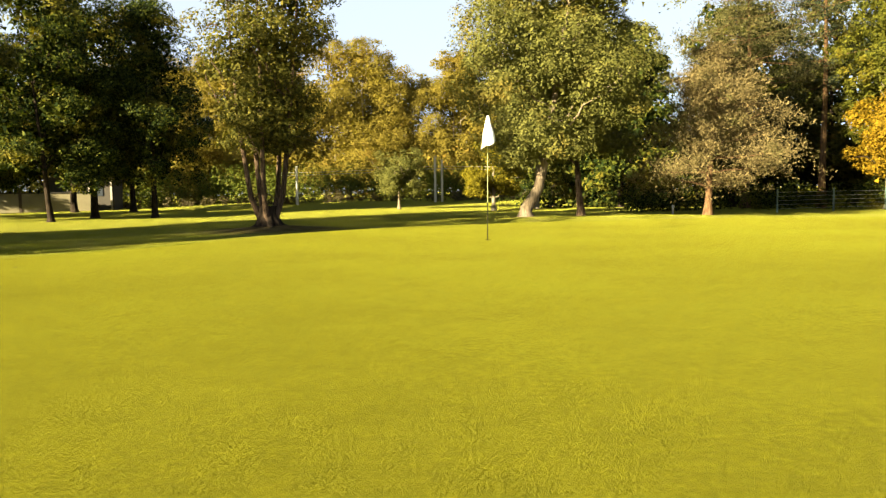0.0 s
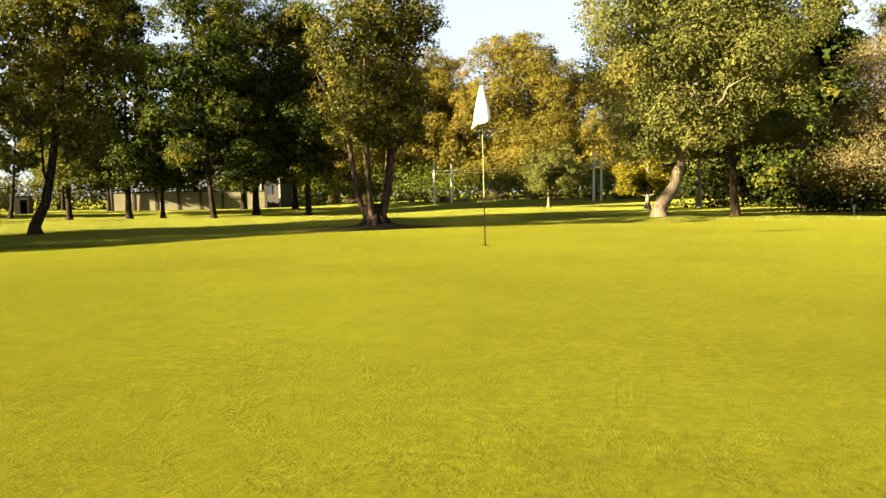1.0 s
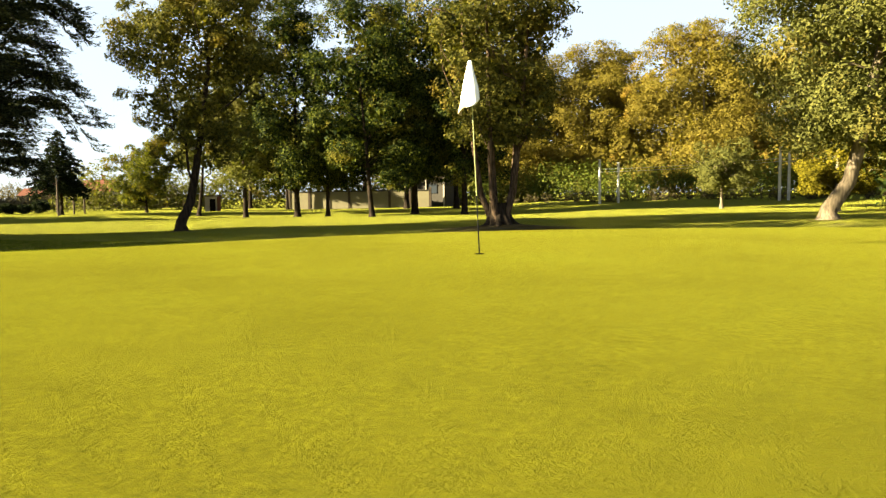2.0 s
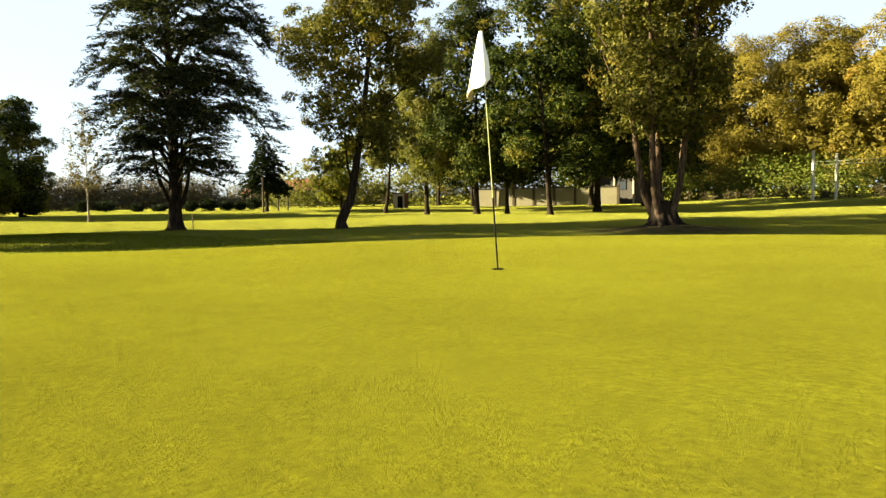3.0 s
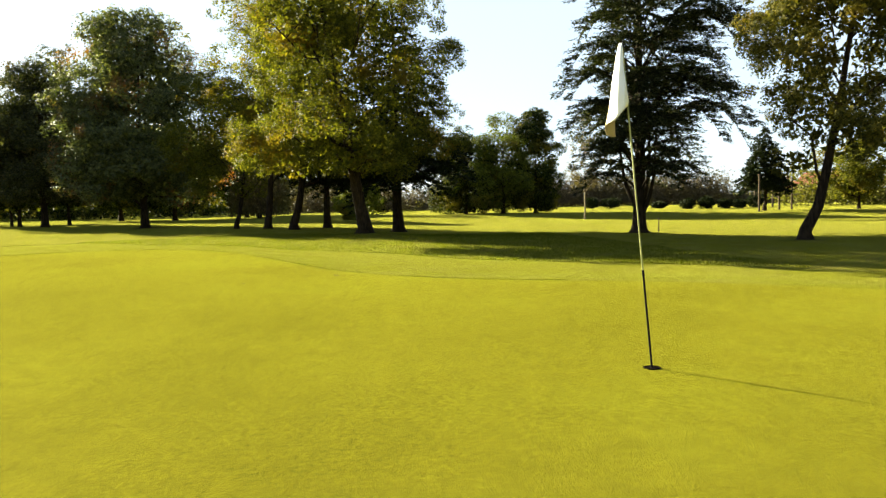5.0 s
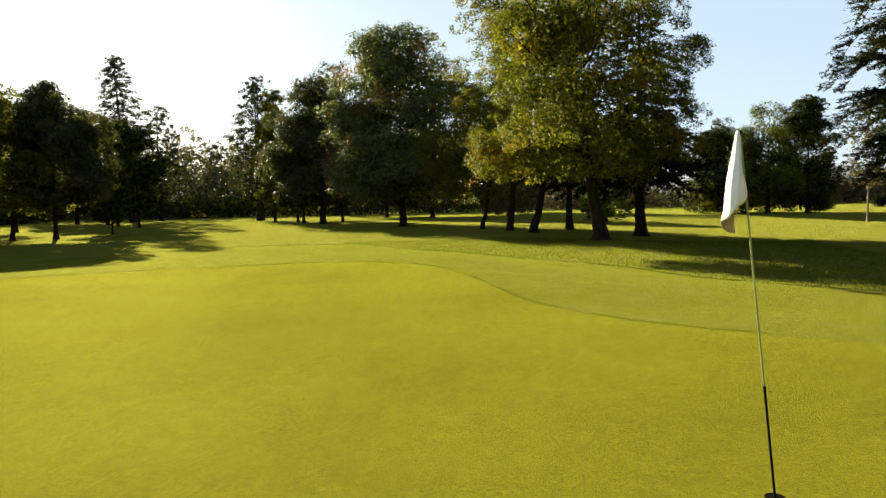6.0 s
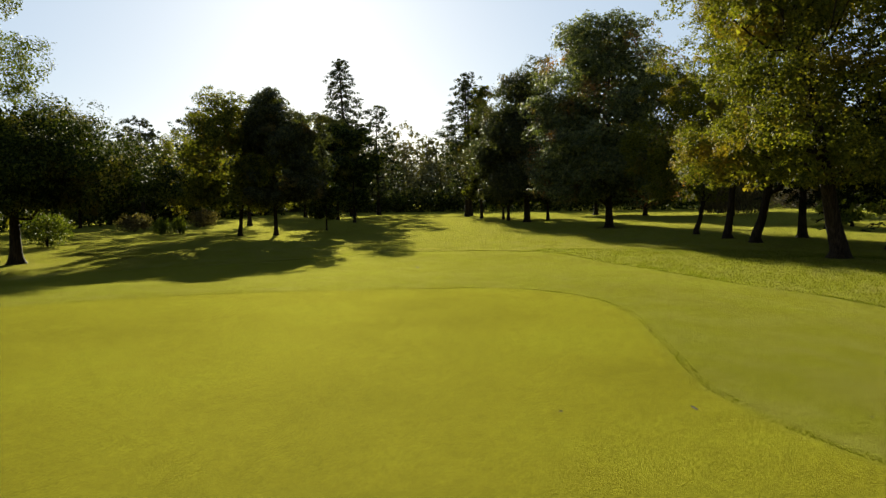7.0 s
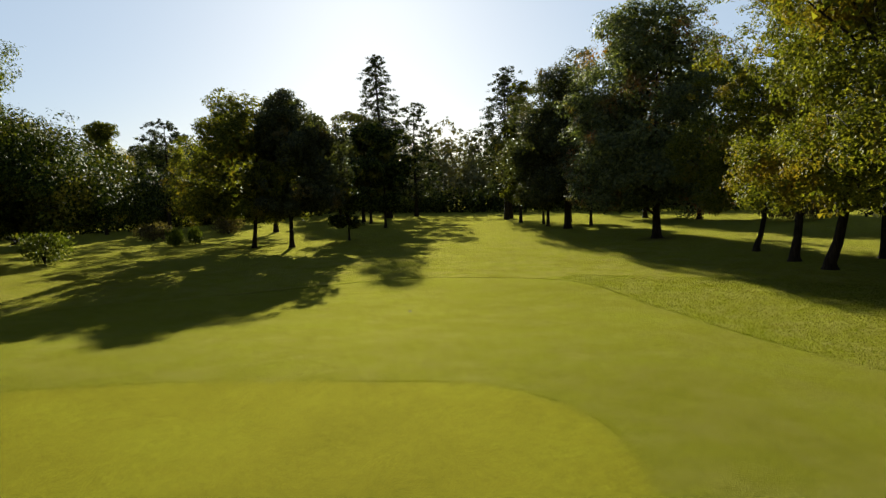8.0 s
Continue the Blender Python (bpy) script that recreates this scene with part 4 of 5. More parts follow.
broadleaf("broadleaf_tree", (-44.0, -37.2), "young tree with sunlit yellow-olive leaves", 13.2, 11.0, 2.3, LEAF_YELLOW, BARK_BROWN, 59, trunk=0.19, clumps=190, per=95, size=0.24, ragged=0.34, shape=SKIRT, lean=(-0.5, 0.5), sway=(0.9, -0.9), core=1.6, clump_size=0.075)
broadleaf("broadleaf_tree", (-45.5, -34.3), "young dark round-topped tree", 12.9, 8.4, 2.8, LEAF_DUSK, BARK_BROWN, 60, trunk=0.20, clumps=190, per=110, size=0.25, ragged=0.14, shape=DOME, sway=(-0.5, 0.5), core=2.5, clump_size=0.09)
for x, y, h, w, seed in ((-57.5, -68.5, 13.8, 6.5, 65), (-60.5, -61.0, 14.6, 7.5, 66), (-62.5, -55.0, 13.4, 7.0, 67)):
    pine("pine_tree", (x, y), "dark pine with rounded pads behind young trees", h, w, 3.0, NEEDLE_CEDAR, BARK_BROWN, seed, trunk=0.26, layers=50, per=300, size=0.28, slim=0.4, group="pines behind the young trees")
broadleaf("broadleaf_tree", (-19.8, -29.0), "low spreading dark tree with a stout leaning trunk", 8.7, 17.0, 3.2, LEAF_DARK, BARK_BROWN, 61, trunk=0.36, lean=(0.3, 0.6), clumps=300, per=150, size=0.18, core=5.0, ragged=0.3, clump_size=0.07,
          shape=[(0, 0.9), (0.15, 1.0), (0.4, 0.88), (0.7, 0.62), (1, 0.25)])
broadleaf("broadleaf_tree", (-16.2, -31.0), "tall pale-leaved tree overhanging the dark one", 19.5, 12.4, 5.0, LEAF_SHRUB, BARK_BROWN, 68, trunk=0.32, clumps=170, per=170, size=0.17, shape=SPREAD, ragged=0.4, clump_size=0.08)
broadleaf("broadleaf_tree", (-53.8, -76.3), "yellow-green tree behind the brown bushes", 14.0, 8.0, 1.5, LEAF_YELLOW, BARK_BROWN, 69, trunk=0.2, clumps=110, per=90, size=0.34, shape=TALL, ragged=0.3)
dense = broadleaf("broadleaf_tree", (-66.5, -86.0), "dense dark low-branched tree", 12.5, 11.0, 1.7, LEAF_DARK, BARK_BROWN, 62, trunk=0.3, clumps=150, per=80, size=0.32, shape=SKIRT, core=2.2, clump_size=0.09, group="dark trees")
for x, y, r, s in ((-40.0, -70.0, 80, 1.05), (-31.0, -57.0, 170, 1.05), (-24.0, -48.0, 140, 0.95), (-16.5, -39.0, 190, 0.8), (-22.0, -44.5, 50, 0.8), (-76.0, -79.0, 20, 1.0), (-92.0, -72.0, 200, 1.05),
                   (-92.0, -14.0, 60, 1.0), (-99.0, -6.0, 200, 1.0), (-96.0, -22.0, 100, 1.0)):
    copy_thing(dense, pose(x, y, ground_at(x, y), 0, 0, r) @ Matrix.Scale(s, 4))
tall = pine("pine_tree", (-75.0, -92.0), "dark pine in the far wood", 14.5, 7.5, 3.0, NEEDLE_SPRUCE, BARK_BROWN, 63, trunk=0.3, layers=55, per=120, size=0.5, group="far pines")
for x, y, r, s in ((-75.0, -85.0, 120, 0.84), (-83.0, -90.0, 220, 0.9), (-71.0, -89.0, 20, 0.8)):
    copy_thing(tall, pose(x, y, ground_at(x, y), 0, 0, r) @ Matrix.Scale(s, 4))


def willow(place, height, width, seed):
    """A weeping willow: a dome of hanging strands round a short trunk."""
    rng = np.random.default_rng(seed)
    root = thing("willow_tree", (*place, ground_at(*place)), "low weeping willow with brown-green hanging strands", "willow")
    t, g = Geo(), Geo()
    t.tube([(0, 0, -0.05), (0.05, 0, height * 0.3), (0, 0.05, height * 0.75)], [0.3, 0.22, 0.06], 10)
    n = 420
    a, r = rng.uniform(0, 6.283, n), np.sqrt(rng.uniform(0.02, 1, n)) * width * 0.5
    top = height * np.sqrt(np.clip(1 - (r / (width * 0.56)) ** 2, 0.05, 1)) * rng.uniform(0.85, 1.05, n)
    for i in range(n):
        zz = np.arange(rng.uniform(0.3, 1.2), top[i], 0.28)
        if len(zz):
            c = np.column_stack([math.cos(a[i]) * r[i] + rng.normal(0, 0.06, len(zz)), math.sin(a[i]) * r[i] + rng.normal(0, 0.06, len(zz)), zz])
            al = np.column_stack([rng.normal(0, 0.25, len(zz)), rng.normal(0, 0.25, len(zz)), -np.ones(len(zz))])
            al /= np.linalg.norm(al, axis=1)[:, None]
            sd = np.cross(al, rng.normal(size=al.shape))
            sd /= np.linalg.norm(sd, axis=1)[:, None]
            g.blades(c, al, sd, 0.42, 0.14)
    part("trunk", t, BARK_BROWN, root)
    part("crown", g, LEAF_BROWN, root)


willow((-86.7, -2.5), 6.6, 7.6, 64)

# ---- the wood to the north ----
golds = [broadleaf("plane_tree", (-38.0 + 14 * k, 104.0 + 3 * (k % 2)), "large golden autumn tree in the wood's edge", 20.5 + k % 3, 15.0, 1.5, LEAF_GOLD, BARK_PALE, 70 + k,
                   trunk=0.36, clumps=140, per=160, size=0.31, clump_size=0.10, shape=SKIRT, limbs=8, category="plane tree", group="plane trees") for k in range(4)]
rng = np.random.default_rng(5)
for k in range(14):
    yaw = radians(29 - k * 3.1)
    d = 106 + (k % 3) * 5 + rng.uniform(-2, 2)
    x, y = 5 - math.sin(yaw) * d, math.cos(yaw) * d
    copy_thing(golds[k % 4], pose(x, y, ground_at(x, y), 0, 0, rng.uniform(0, 360)) @ Matrix.Scale(rng.uniform(0.96, 1.04), 4))
darks = [broadleaf("broadleaf_tree", (24.0 + 9 * k, 58.0 + 2 * k), "dark tree in the wood behind the fence", 18.0 + k, 10.0, 1.6, (LEAF_DARK, LEAF_OLIVE)[k % 2], BARK_BROWN, 80 + k,
                   trunk=0.28, clumps=110, per=52, size=0.5, shape=SKIRT, limbs=8, group="wood trees") for k in range(2)]
for k, (x, y) in enumerate(((16, 62), (28, 66), (38, 54), (44, 62), (36, 70), (20, 72), (46, 50), (50, 70), (30, 76), (34, 46), (40, 42), (12, 74))):
    copy_thing(darks[k % 2], pose(x, y, ground_at(x, y), 0, 0, 70 * k) @ Matrix.Scale(0.9 + 0.05 * (k % 4), 4))


def thicket(name, label, along, width, height, leaf, n, size, seed, category="thicket"):
    """A strip of undergrowth between two points, too tangled to count."""
    rng = np.random.default_rng(seed)
    (ax, ay), (bx, by) = along
    m = max(8, n // 60)
    u = rng.uniform(0, 1, m)
    cx = ax + (bx - ax) * u + rng.normal(0, width * 0.3, m)
    cy = ay + (by - ay) * u + rng.normal(0, width * 0.3, m)
    hh = height * rng.uniform(0.55, 1.15, m)
    base = ground_height(cx, cy)
    g = Geo()
    for lift, part_of, per in ((0.16, 0.36, 30), (0.52, 0.42, 42)):          # a leafy skirt down to the ground, then the tops
        g.sprays(np.column_stack([cx, cy, base + hh * lift]), np.zeros((m, 3)), hh * part_of, per, size, rng, count=6, up=0.2, flat=0.95, spread=0.55)
    return tagged(new(name, g.mesh(name, leaf)), label, category, kind="stuff")


thicket("undergrowth", "green undergrowth along the wood's edge", ((-50, 93), (24, 95)), 3.6, 4.6, LEAF_SHRUB, 42000, 0.24, 91)
thicket("undergrowth", "olive brush closing the bank behind the wall", ((-84, 66), (-44, 94)), 5.0, 6.0, LEAF_OLIVE, 16000, 0.38, 90)
thicket("undergrowth", "golden undergrowth inside the wood", ((-56, 101), (30, 104)), 4.0, 8.0, LEAF_GOLD, 12000, 0.62, 99)
thicket("dry_brush", "dry brown brush at the foot of the wood", ((-44, 86.5), (24, 86.5)), 1.6, 1.3, LEAF_BROWN, 9000, 0.22, 92)
thicket("undergrowth", "dark shrubs below the pines", ((13, 50), (36, 49)), 2.2, 2.0, LEAF_DARK, 10000, 0.18, 93)
thicket("undergrowth", "dark undergrowth in the wood behind the fence", ((8, 66), (48, 60)), 5.0, 5.4, LEAF_DARK, 18000, 0.34, 94)
thicket("dry_brush", "brown leafless thicket and reeds behind the hedges", ((-132, 36), (-113, 72)), 3.5, 5.6, LEAF_HEDGE, 42000, 0.34, 95)
thicket("dry_brush", "low brown brush before the houses", ((-113, 72), (-88, 96)), 2.6, 2.4, LEAF_HEDGE, 26000, 0.26, 88)
thicket("dry_brush", "brown brush behind the dark trees", ((-118, 0), (-130, 46)), 6.0, 4.2, LEAF_HEDGE, 20000, 0.36, 96)
thicket("undergrowth", "low dark undergrowth below the far wood", ((-120, -10), (-118, -90)), 7.0, 5.0, LEAF_DARK, 15000, 0.5, 97)
thicket("undergrowth", "low undergrowth below the south-western wood", ((-104, -92), (-40, -82)), 7.0, 4.5, LEAF_DARK, 14000, 0.5, 98)


def far_wood(name, label, yaw0, yaw1, dist, height, leaf, count, seed):
    """A distant belt of narrow trees with uneven tops."""
    rng = np.random.default_rng(seed)
    g = Geo()
    yaw = np.radians(rng.uniform(yaw0, yaw1, count))
    d = dist * rng.uniform(0.95, 1.2, count)
    cx, cy = -np.sin(yaw) * d, np.cos(yaw) * d
    h = height * rng.uniform(0.72, 1.12, count)
    w = h * rng.uniform(0.16, 0.42, count)
    base = ground_height(cx, cy)
    k = np.repeat(np.arange(count), 14)
    f = 0.05 + 0.92 * rng.uniform(0, 1, len(k)) ** 1.3
    a = rng.uniform(0, 6.283, len(k))
    rr = w[k] * np.sin(np.clip(f * 0.9 + 0.1, 0, 1) * math.pi) ** 0.6 * rng.uniform(0, 0.6, len(k))
    out = np.column_stack([np.cos(a), np.sin(a), 0.3 + 0 * a])
    g.sprays(np.column_stack([cx[k] + np.cos(a) * rr, cy[k] + np.sin(a) * rr, base[k] + f * h[k]]), out, w[k] * (0.62 - 0.4 * f) * rng.uniform(0.7, 1.2, len(k)), 30, 0.042 * height, rng,
             count=5, flat=1.2, spread=0.6)
    for i in range(count):
        g.tube([(cx[i], cy[i], base[i] - 0.1), (cx[i], cy[i], base[i] + h[i] * 0.7)], [0.25, 0.1], 5)
    return tagged(new(name, g.mesh(name, leaf)), label, "wood", kind="stuff")


far_wood("far_wood", "distant olive wood closing the fairway", 84, 134, 165, 19.0, LEAF_POPLAR, 260, 101)
far_wood("far_wood", "distant mixed wood behind the young trees", 130, 172, 145, 12.5, LEAF_POPLAR, 150, 102)
far_wood("far_wood", "distant low wood behind the houses", 46, 88, 215, 7.0, LEAF_BROWN, 170, 103)


def hills():
    """A low wooded ridge far off."""
    g = Geo()
    rng = np.random.default_rng(7)
    yaws = np.radians(np.arange(118, 190, 0.35))
    depth = np.linspace(0, 1, 12)
    A, D = np.meshgrid(yaws, depth, indexing="ij")
    ridge = 62 + 9 * np.sin(A * 5.0) + 5 * np.sin(A * 13.0 + 1) + 2.5 * np.sin(A * 61) + rng.normal(0, 1.6, A.shape)
    z = -2 + ridge * np.sin(D * math.pi * 0.5)
    r = 720 + 260 * D
    n = len(depth)
    i, j = np.meshgrid(np.arange(len(yaws) - 1), np.arange(n - 1), indexing="ij")
    f = np.stack([i * n + j, (i + 1) * n + j, (i + 1) * n + j + 1, i * n + j + 1], axis=-1).reshape(-1, 4)
    g.add(np.stack([-np.sin(A) * r, np.cos(A) * r, z], axis=-1).reshape(-1, 3), f)
    tagged(new("backdrop_hills", g.mesh("hills", HILL)), "low wooded hills on the horizon", "hills", kind="structure")


HILL = plain_material("far_woodland", (0.040, 0.055, 0.060), 1.0, vary=0.5, scale=0.03)
hills()

# ---- shrubs ----
shrub("shrub", (-29.2, -41.9), "ragged green-brown bush on the mown grass", 2.7, 3.6, LEAF_SHRUB, 111, per=2200, size=0.2)
shrub("agave_shrub", (-42.8, -46.3), "small spiky upright plant in the rough", 1.6, 1.6, LEAF_SHRUB, 112, per=500, size=0.5, narrow=0.16, group="spiky plants", upright=1.2)
shrub("agave_shrub", (-45.1, -46.6), "small spiky upright plant in the rough", 1.6, 1.3, LEAF_SHRUB, 113, per=450, size=0.5, narrow=0.16, group="spiky plants", upright=1.2)
shrub("shrub", (-58.0, -58.0), "reddish brown low bush", 2.2, 3.4, LEAF_BROWN, 114, per=1400, size=0.24)
shrub("shrub", (-47.0, -56.0), "dry brown bush under dark trees", 1.9, 3.6, LEAF_BROWN, 115, per=1300, size=0.24)
for k, (x, y, w, h) in enumerate(((-93.4, 42.2, 2.0, 1.5), (-92.0, 44.6, 2.8, 1.4), (-77.2, 48.8, 1.8, 1.2), (-76.2, 50.6, 1.9, 1.45), (-75.7, 52.7, 1.8, 1.15), (-76.0, 54.6, 1.7, 1.0), (-76.5, 56.9, 2.1, 1.5), (-88.0, 47.0, 1.6, 0.9), (-86.0, 49.0, 1.9, 0.9))):
    shrub("clipped_bush", (x, y), "rounded clipped dark green bush on the bank", h, w, NEEDLE_SPRUCE, 120 + k, per=2600, size=0.17, group="clipped bushes", stems=4)
broadleaf("broadleaf_tree", (-66.0, 10.0), "low spreading pale shrub tree", 4.0, 5.0, 0.4, LEAF_SHRUB, BARK_BROWN, 130, trunk=0.12, clumps=40, per=70, size=0.3, limbs=7)

# ---- flag and hole ----
WHITE = plain_material("flag_cloth", (0.80, 0.79, 0.76), 0.8, vary=0.06, scale=9)
TAN = plain_material("tan_cloth", (0.3844, 0.31, 0.186), 0.85, vary=0.1, scale=9)
YELLOW = plain_material("yellow_glass_fibre", (0.27, 0.275, 0.09), 0.4, vary=0.1)
BLACK = plain_material("black_glass_fibre", (0.005, 0.0045, 0.004), 0.85, vary=0.2)
# near-black colour standing in for the shade inside the hole and the hut
SHADE = plain_material("painted_shade", (0.006, 0.005, 0.004), 1.0, vary=0.2)
SHADE.node_tree.nodes["Principled BSDF"].inputs["Specular IOR Level"].default_value = 0.0
HOLE = Vector((0.664, 12.073, 0.0))
STICK = Vector((0.006, -0.196, 2.12))


def flagstick():
    root = thing("golf_flag", (HOLE.x, HOLE.y, ground_at(HOLE.x, HOLE.y)), "limp white flag on a yellow and black stick in the hole", "flag")
    def along(a, b, r, n=6):
        g = Geo()
        g.tube([STICK * (a + (b - a) * i / n) for i in range(n + 1)], [r] * (n + 1), 10)
        return g
    part("stick", along(0.0, 0.30, 0.0075), BLACK, root, "black lower half of the stick")
    part("stick", along(0.30, 0.995, 0.0055), YELLOW, root, "yellow upper half of the stick")
    part("ferrule", along(0.29, 0.31, 0.0085, 2), BLACK, root)
    part("knob", along(0.992, 1.0, 0.010, 2), BLACK, root)
    plan = np.array([(0, 0), (0.09, -0.04), (0.15, -0.07), (0.11, -0.12), (0.02, -0.150), (-0.06, -0.135), (-0.115, -0.10), (-0.09, -0.06)])
    nu, nv = 29, 19
    u, v = np.meshgrid(np.linspace(0, 1, nu), np.linspace(0, 1, nv), indexing="ij")
    px, py = np.interp(u, np.linspace(0, 1, 8), plan[:, 0]), np.interp(u, np.linspace(0, 1, 8), plan[:, 1])
    down = v * (0.37 + 0.22 * u ** 0.9 + 0.012 * np.sin(u * 16))
    wide = 0.14 + 0.86 * np.clip(down / 0.5, 0, 1.1) ** 0.95
    top = np.array(STICK)
    slope = np.array(STICK) / STICK.length
    x = top[0] - slope[0] * down + px * wide + 0.008 * v * np.sin(v * 8 + u * 9)
    y = top[1] - slope[1] * down + py * wide + 0.008 * v * np.cos(v * 7 + u * 11)
    z = top[2] - slope[2] * down
    pts = np.stack([x, y, z], axis=-1).reshape(-1, 3)
    i, j = np.meshgrid(np.arange(nu - 1), np.arange(nv - 1), indexing="ij")
    f = np.stack([i * nv + j, (i + 1) * nv + j, (i + 1) * nv + j + 1, i * nv + j + 1], axis=-1).reshape(-1, 4)
    for name, keep, mat in (("cloth", None, WHITE),):
        g = Geo()
        g.add(pts, f)
        ob = part(name, g, mat, root)
        for p in ob.data.polygons:
            p.use_smooth = True
        ob.data.materials.append(TAN)
        tip = ((i.ravel() > 17) & (j.ravel() > 12)).astype(np.int32)
        ob.data.polygons.foreach_set("material_index", tip)
        th = ob.modifiers.new("thickness", "SOLIDIFY")
        th.thickness = 0.002
    return root


flagstick()


def hole_cup():
    z = ground_at(HOLE.x, HOLE.y)
    root = thing("hole_cup", (HOLE.x, HOLE.y, z), "dark golf hole with a thin rim in the green", "golf hole")
    # a flat disc just above the turf, the cup's inner shade painted on
    bm = bmesh.new()
    bmesh.ops.create_circle(bm, cap_ends=True, segments=28, radius=0.050, matrix=Matrix.Translation((0, 0, 0.005)))
    part("opening_shade", bm, SHADE, root)
    g = Geo()
    a = np.linspace(0, 2 * math.pi, 29)
    g.tube(np.column_stack([np.cos(a) * 0.055, np.sin(a) * 0.055, np.full(29, 0.003)]), np.full(29, 0.003), 6)
    part("rim", g, SHADE, root)


hole_cup()



def divot(place, length, width, turn, seed):
    """A shallow scrape of dark earth with an uneven rim."""
    rng = np.random.default_rng(seed)
    x, y = place
    root = thing("divot", (x, y, ground_at(x, y), 0, 0, turn), "small torn scrape of dark earth in the turf", "divot", "divots")
    a = np.linspace(0, 2 * math.pi, 17)[:-1]
    r = 1 + rng.normal(0, 0.12, 16)
    bm = bmesh.new()
    ring = [bm.verts.new((math.cos(t) * length / 2 * q, math.sin(t) * width / 2 * q, 0.006)) for t, q in zip(a, r)]
    low = [bm.verts.new((v.co.x * 0.6, v.co.y * 0.6, 0.003)) for v in ring]
    for i in range(16):
        bm.faces.new((ring[i], ring[i - 1], low[i - 1], low[i]))
    bm.faces.new(low[::-1])
    part("earth", bm, SOIL, root)


SOIL = plain_material("bare_earth", (0.034, 0.030, 0.009), 1.0, vary=0.4, scale=14, bump=0.4)
for k, (x, y, a, b, turn) in enumerate(((-6.25, 9.75, 0.2, 0.04, 35), (-7.1, 11.5, 0.05, 0.045, 0), (-5.44, 8.45, 0.05, 0.05, 0), (-23.6, -5.2, 0.45, 0.12, 40))):
    divot((x, y), a, b, turn, 140 + k)

# ---- posts, fences, poles ----
CONCRETE = plain_material("pale_pole", (0.46, 0.42, 0.33), 0.85, vary=0.2, scale=2, bump=0.2)
WIRE = plain_material("wire", (0.34, 0.33, 0.29), 0.5, 0.3)
FENCE_GREEN = plain_material("green_painted_steel", (0.062, 0.0992, 0.0744), 0.55, vary=0.15)
POST_WHITE = plain_material("white_painted_wood", (0.434, 0.434, 0.3844), 0.7, vary=0.15)
WOOD = plain_material("weathered_wood", (0.062, 0.046, 0.031), 0.9, vary=0.35, scale=3, bump=0.3)


def box(bm, size, centre, bevel=0.0):
    m = Matrix.Translation(centre) @ Matrix.Diagonal((*size, 1))
    made = bmesh.ops.create_cube(bm, size=1.0, matrix=m)
    if bevel:
        edges = list({e for v in made["verts"] for e in v.link_edges})
        bmesh.ops.bevel(bm, geom=edges, offset=bevel, segments=2, affect="EDGES")


def pole(place, height, r, label, group="", material=None, name="pole"):
    x, y = place
    root = thing(name, (x, y, ground_at(x, y)), label, "pole", group)
    g = Geo()
    g.tube([(0, 0, -0.1), (0, 0, height * 0.5), (0.01, 0, height)], [r, r * 0.9, r * 0.75], 10)
    part("shaft", g, material or CONCRETE, root)
    bm = bmesh.new()
    box(bm, (r * 2.2, r * 2.2, 0.06), (0.01, 0, height + 0.02), 0.01)
    part("cap", bm, material or CONCRETE, root)
    return root


POLES = [((-17.9, 83.0), 4.8), ((-16.1, 84.0), 4.4), ((0.0, 84.0), 5.3), ((0.8, 84.6), 4.9), ((19.2, 82.0), 5.0), ((20.3, 82.6), 4.6), ((36.3, 78.0), 5.0)]
for p, h in POLES:
    pole(p, h, 0.15, "pale concrete pole at the wood's edge", "concrete poles")
lines = Geo()
for (a, ha), (b, hb) in ((POLES[0], POLES[2]), (POLES[2], POLES[4]), (POLES[4], POLES[6])):
    for drop in (0.55, 0.85):
        t = np.linspace(0, 1, 12)
        za, zb = ground_at(*a) + ha * 0.9 - drop, ground_at(*b) + hb * 0.9 - drop
        lines.tube(np.column_stack([a[0] + (b[0] - a[0]) * t, a[1] + (b[1] - a[1]) * t - 0.15, za + (zb - za) * t - 0.5 * t * (1 - t)]), np.full(12, 0.018), 5)
tagged(new("power_line", lines.mesh("power_line", WIRE)), "thin pale wires strung between the concrete poles", "cable")

for k, (x, y, h) in enumerate(((-58.5, 47.0, 3.4), (-62.8, 51.6, 3.2), (-64.5, 54.0, 3.2), (-78.0, 60.0, 4.0), (-82.0, 60.0, 4.2))):
    pole((x, y), h, 0.10, "weathered wooden post on the bank", "wooden posts", WOOD, "wooden_post")
pole((-88.0, 77.0), 9.5, 0.07, "thin tall mast behind the bank", "", WIRE, "mast")
pole((-33.9, 26.8), 0.75, 0.035, "short wooden stake beside the cedar", "", WOOD, "stake")


def fence():
    root = thing("fence", (20.0, 43.2, 0), "green steel posts with thin wires along the wood", "fence")
    pts = [(20.5 + 4.4 * k, 42.9 + 1.75 * k) for k in range(6)]
    for x, y in pts:
        bm = bmesh.new()
        z = ground_at(x, y)
        box(bm, (0.08, 0.08, 1.45), (x - 20, y - 43.2, z + 0.68), 0.008)
        box(bm, (0.095, 0.095, 0.03), (x - 20, y - 43.2, z + 1.42), 0.006)
        part("post", bm, FENCE_GREEN, root)
    for h in (0.25, 0.5, 0.75, 1.0, 1.25):
        g = Geo()
        g.tube([(x - 20, y - 43.24, ground_at(x, y) + h) for x, y in pts], [0.006] * len(pts), 5)
        part("wire", g, WIRE, root)


fence()


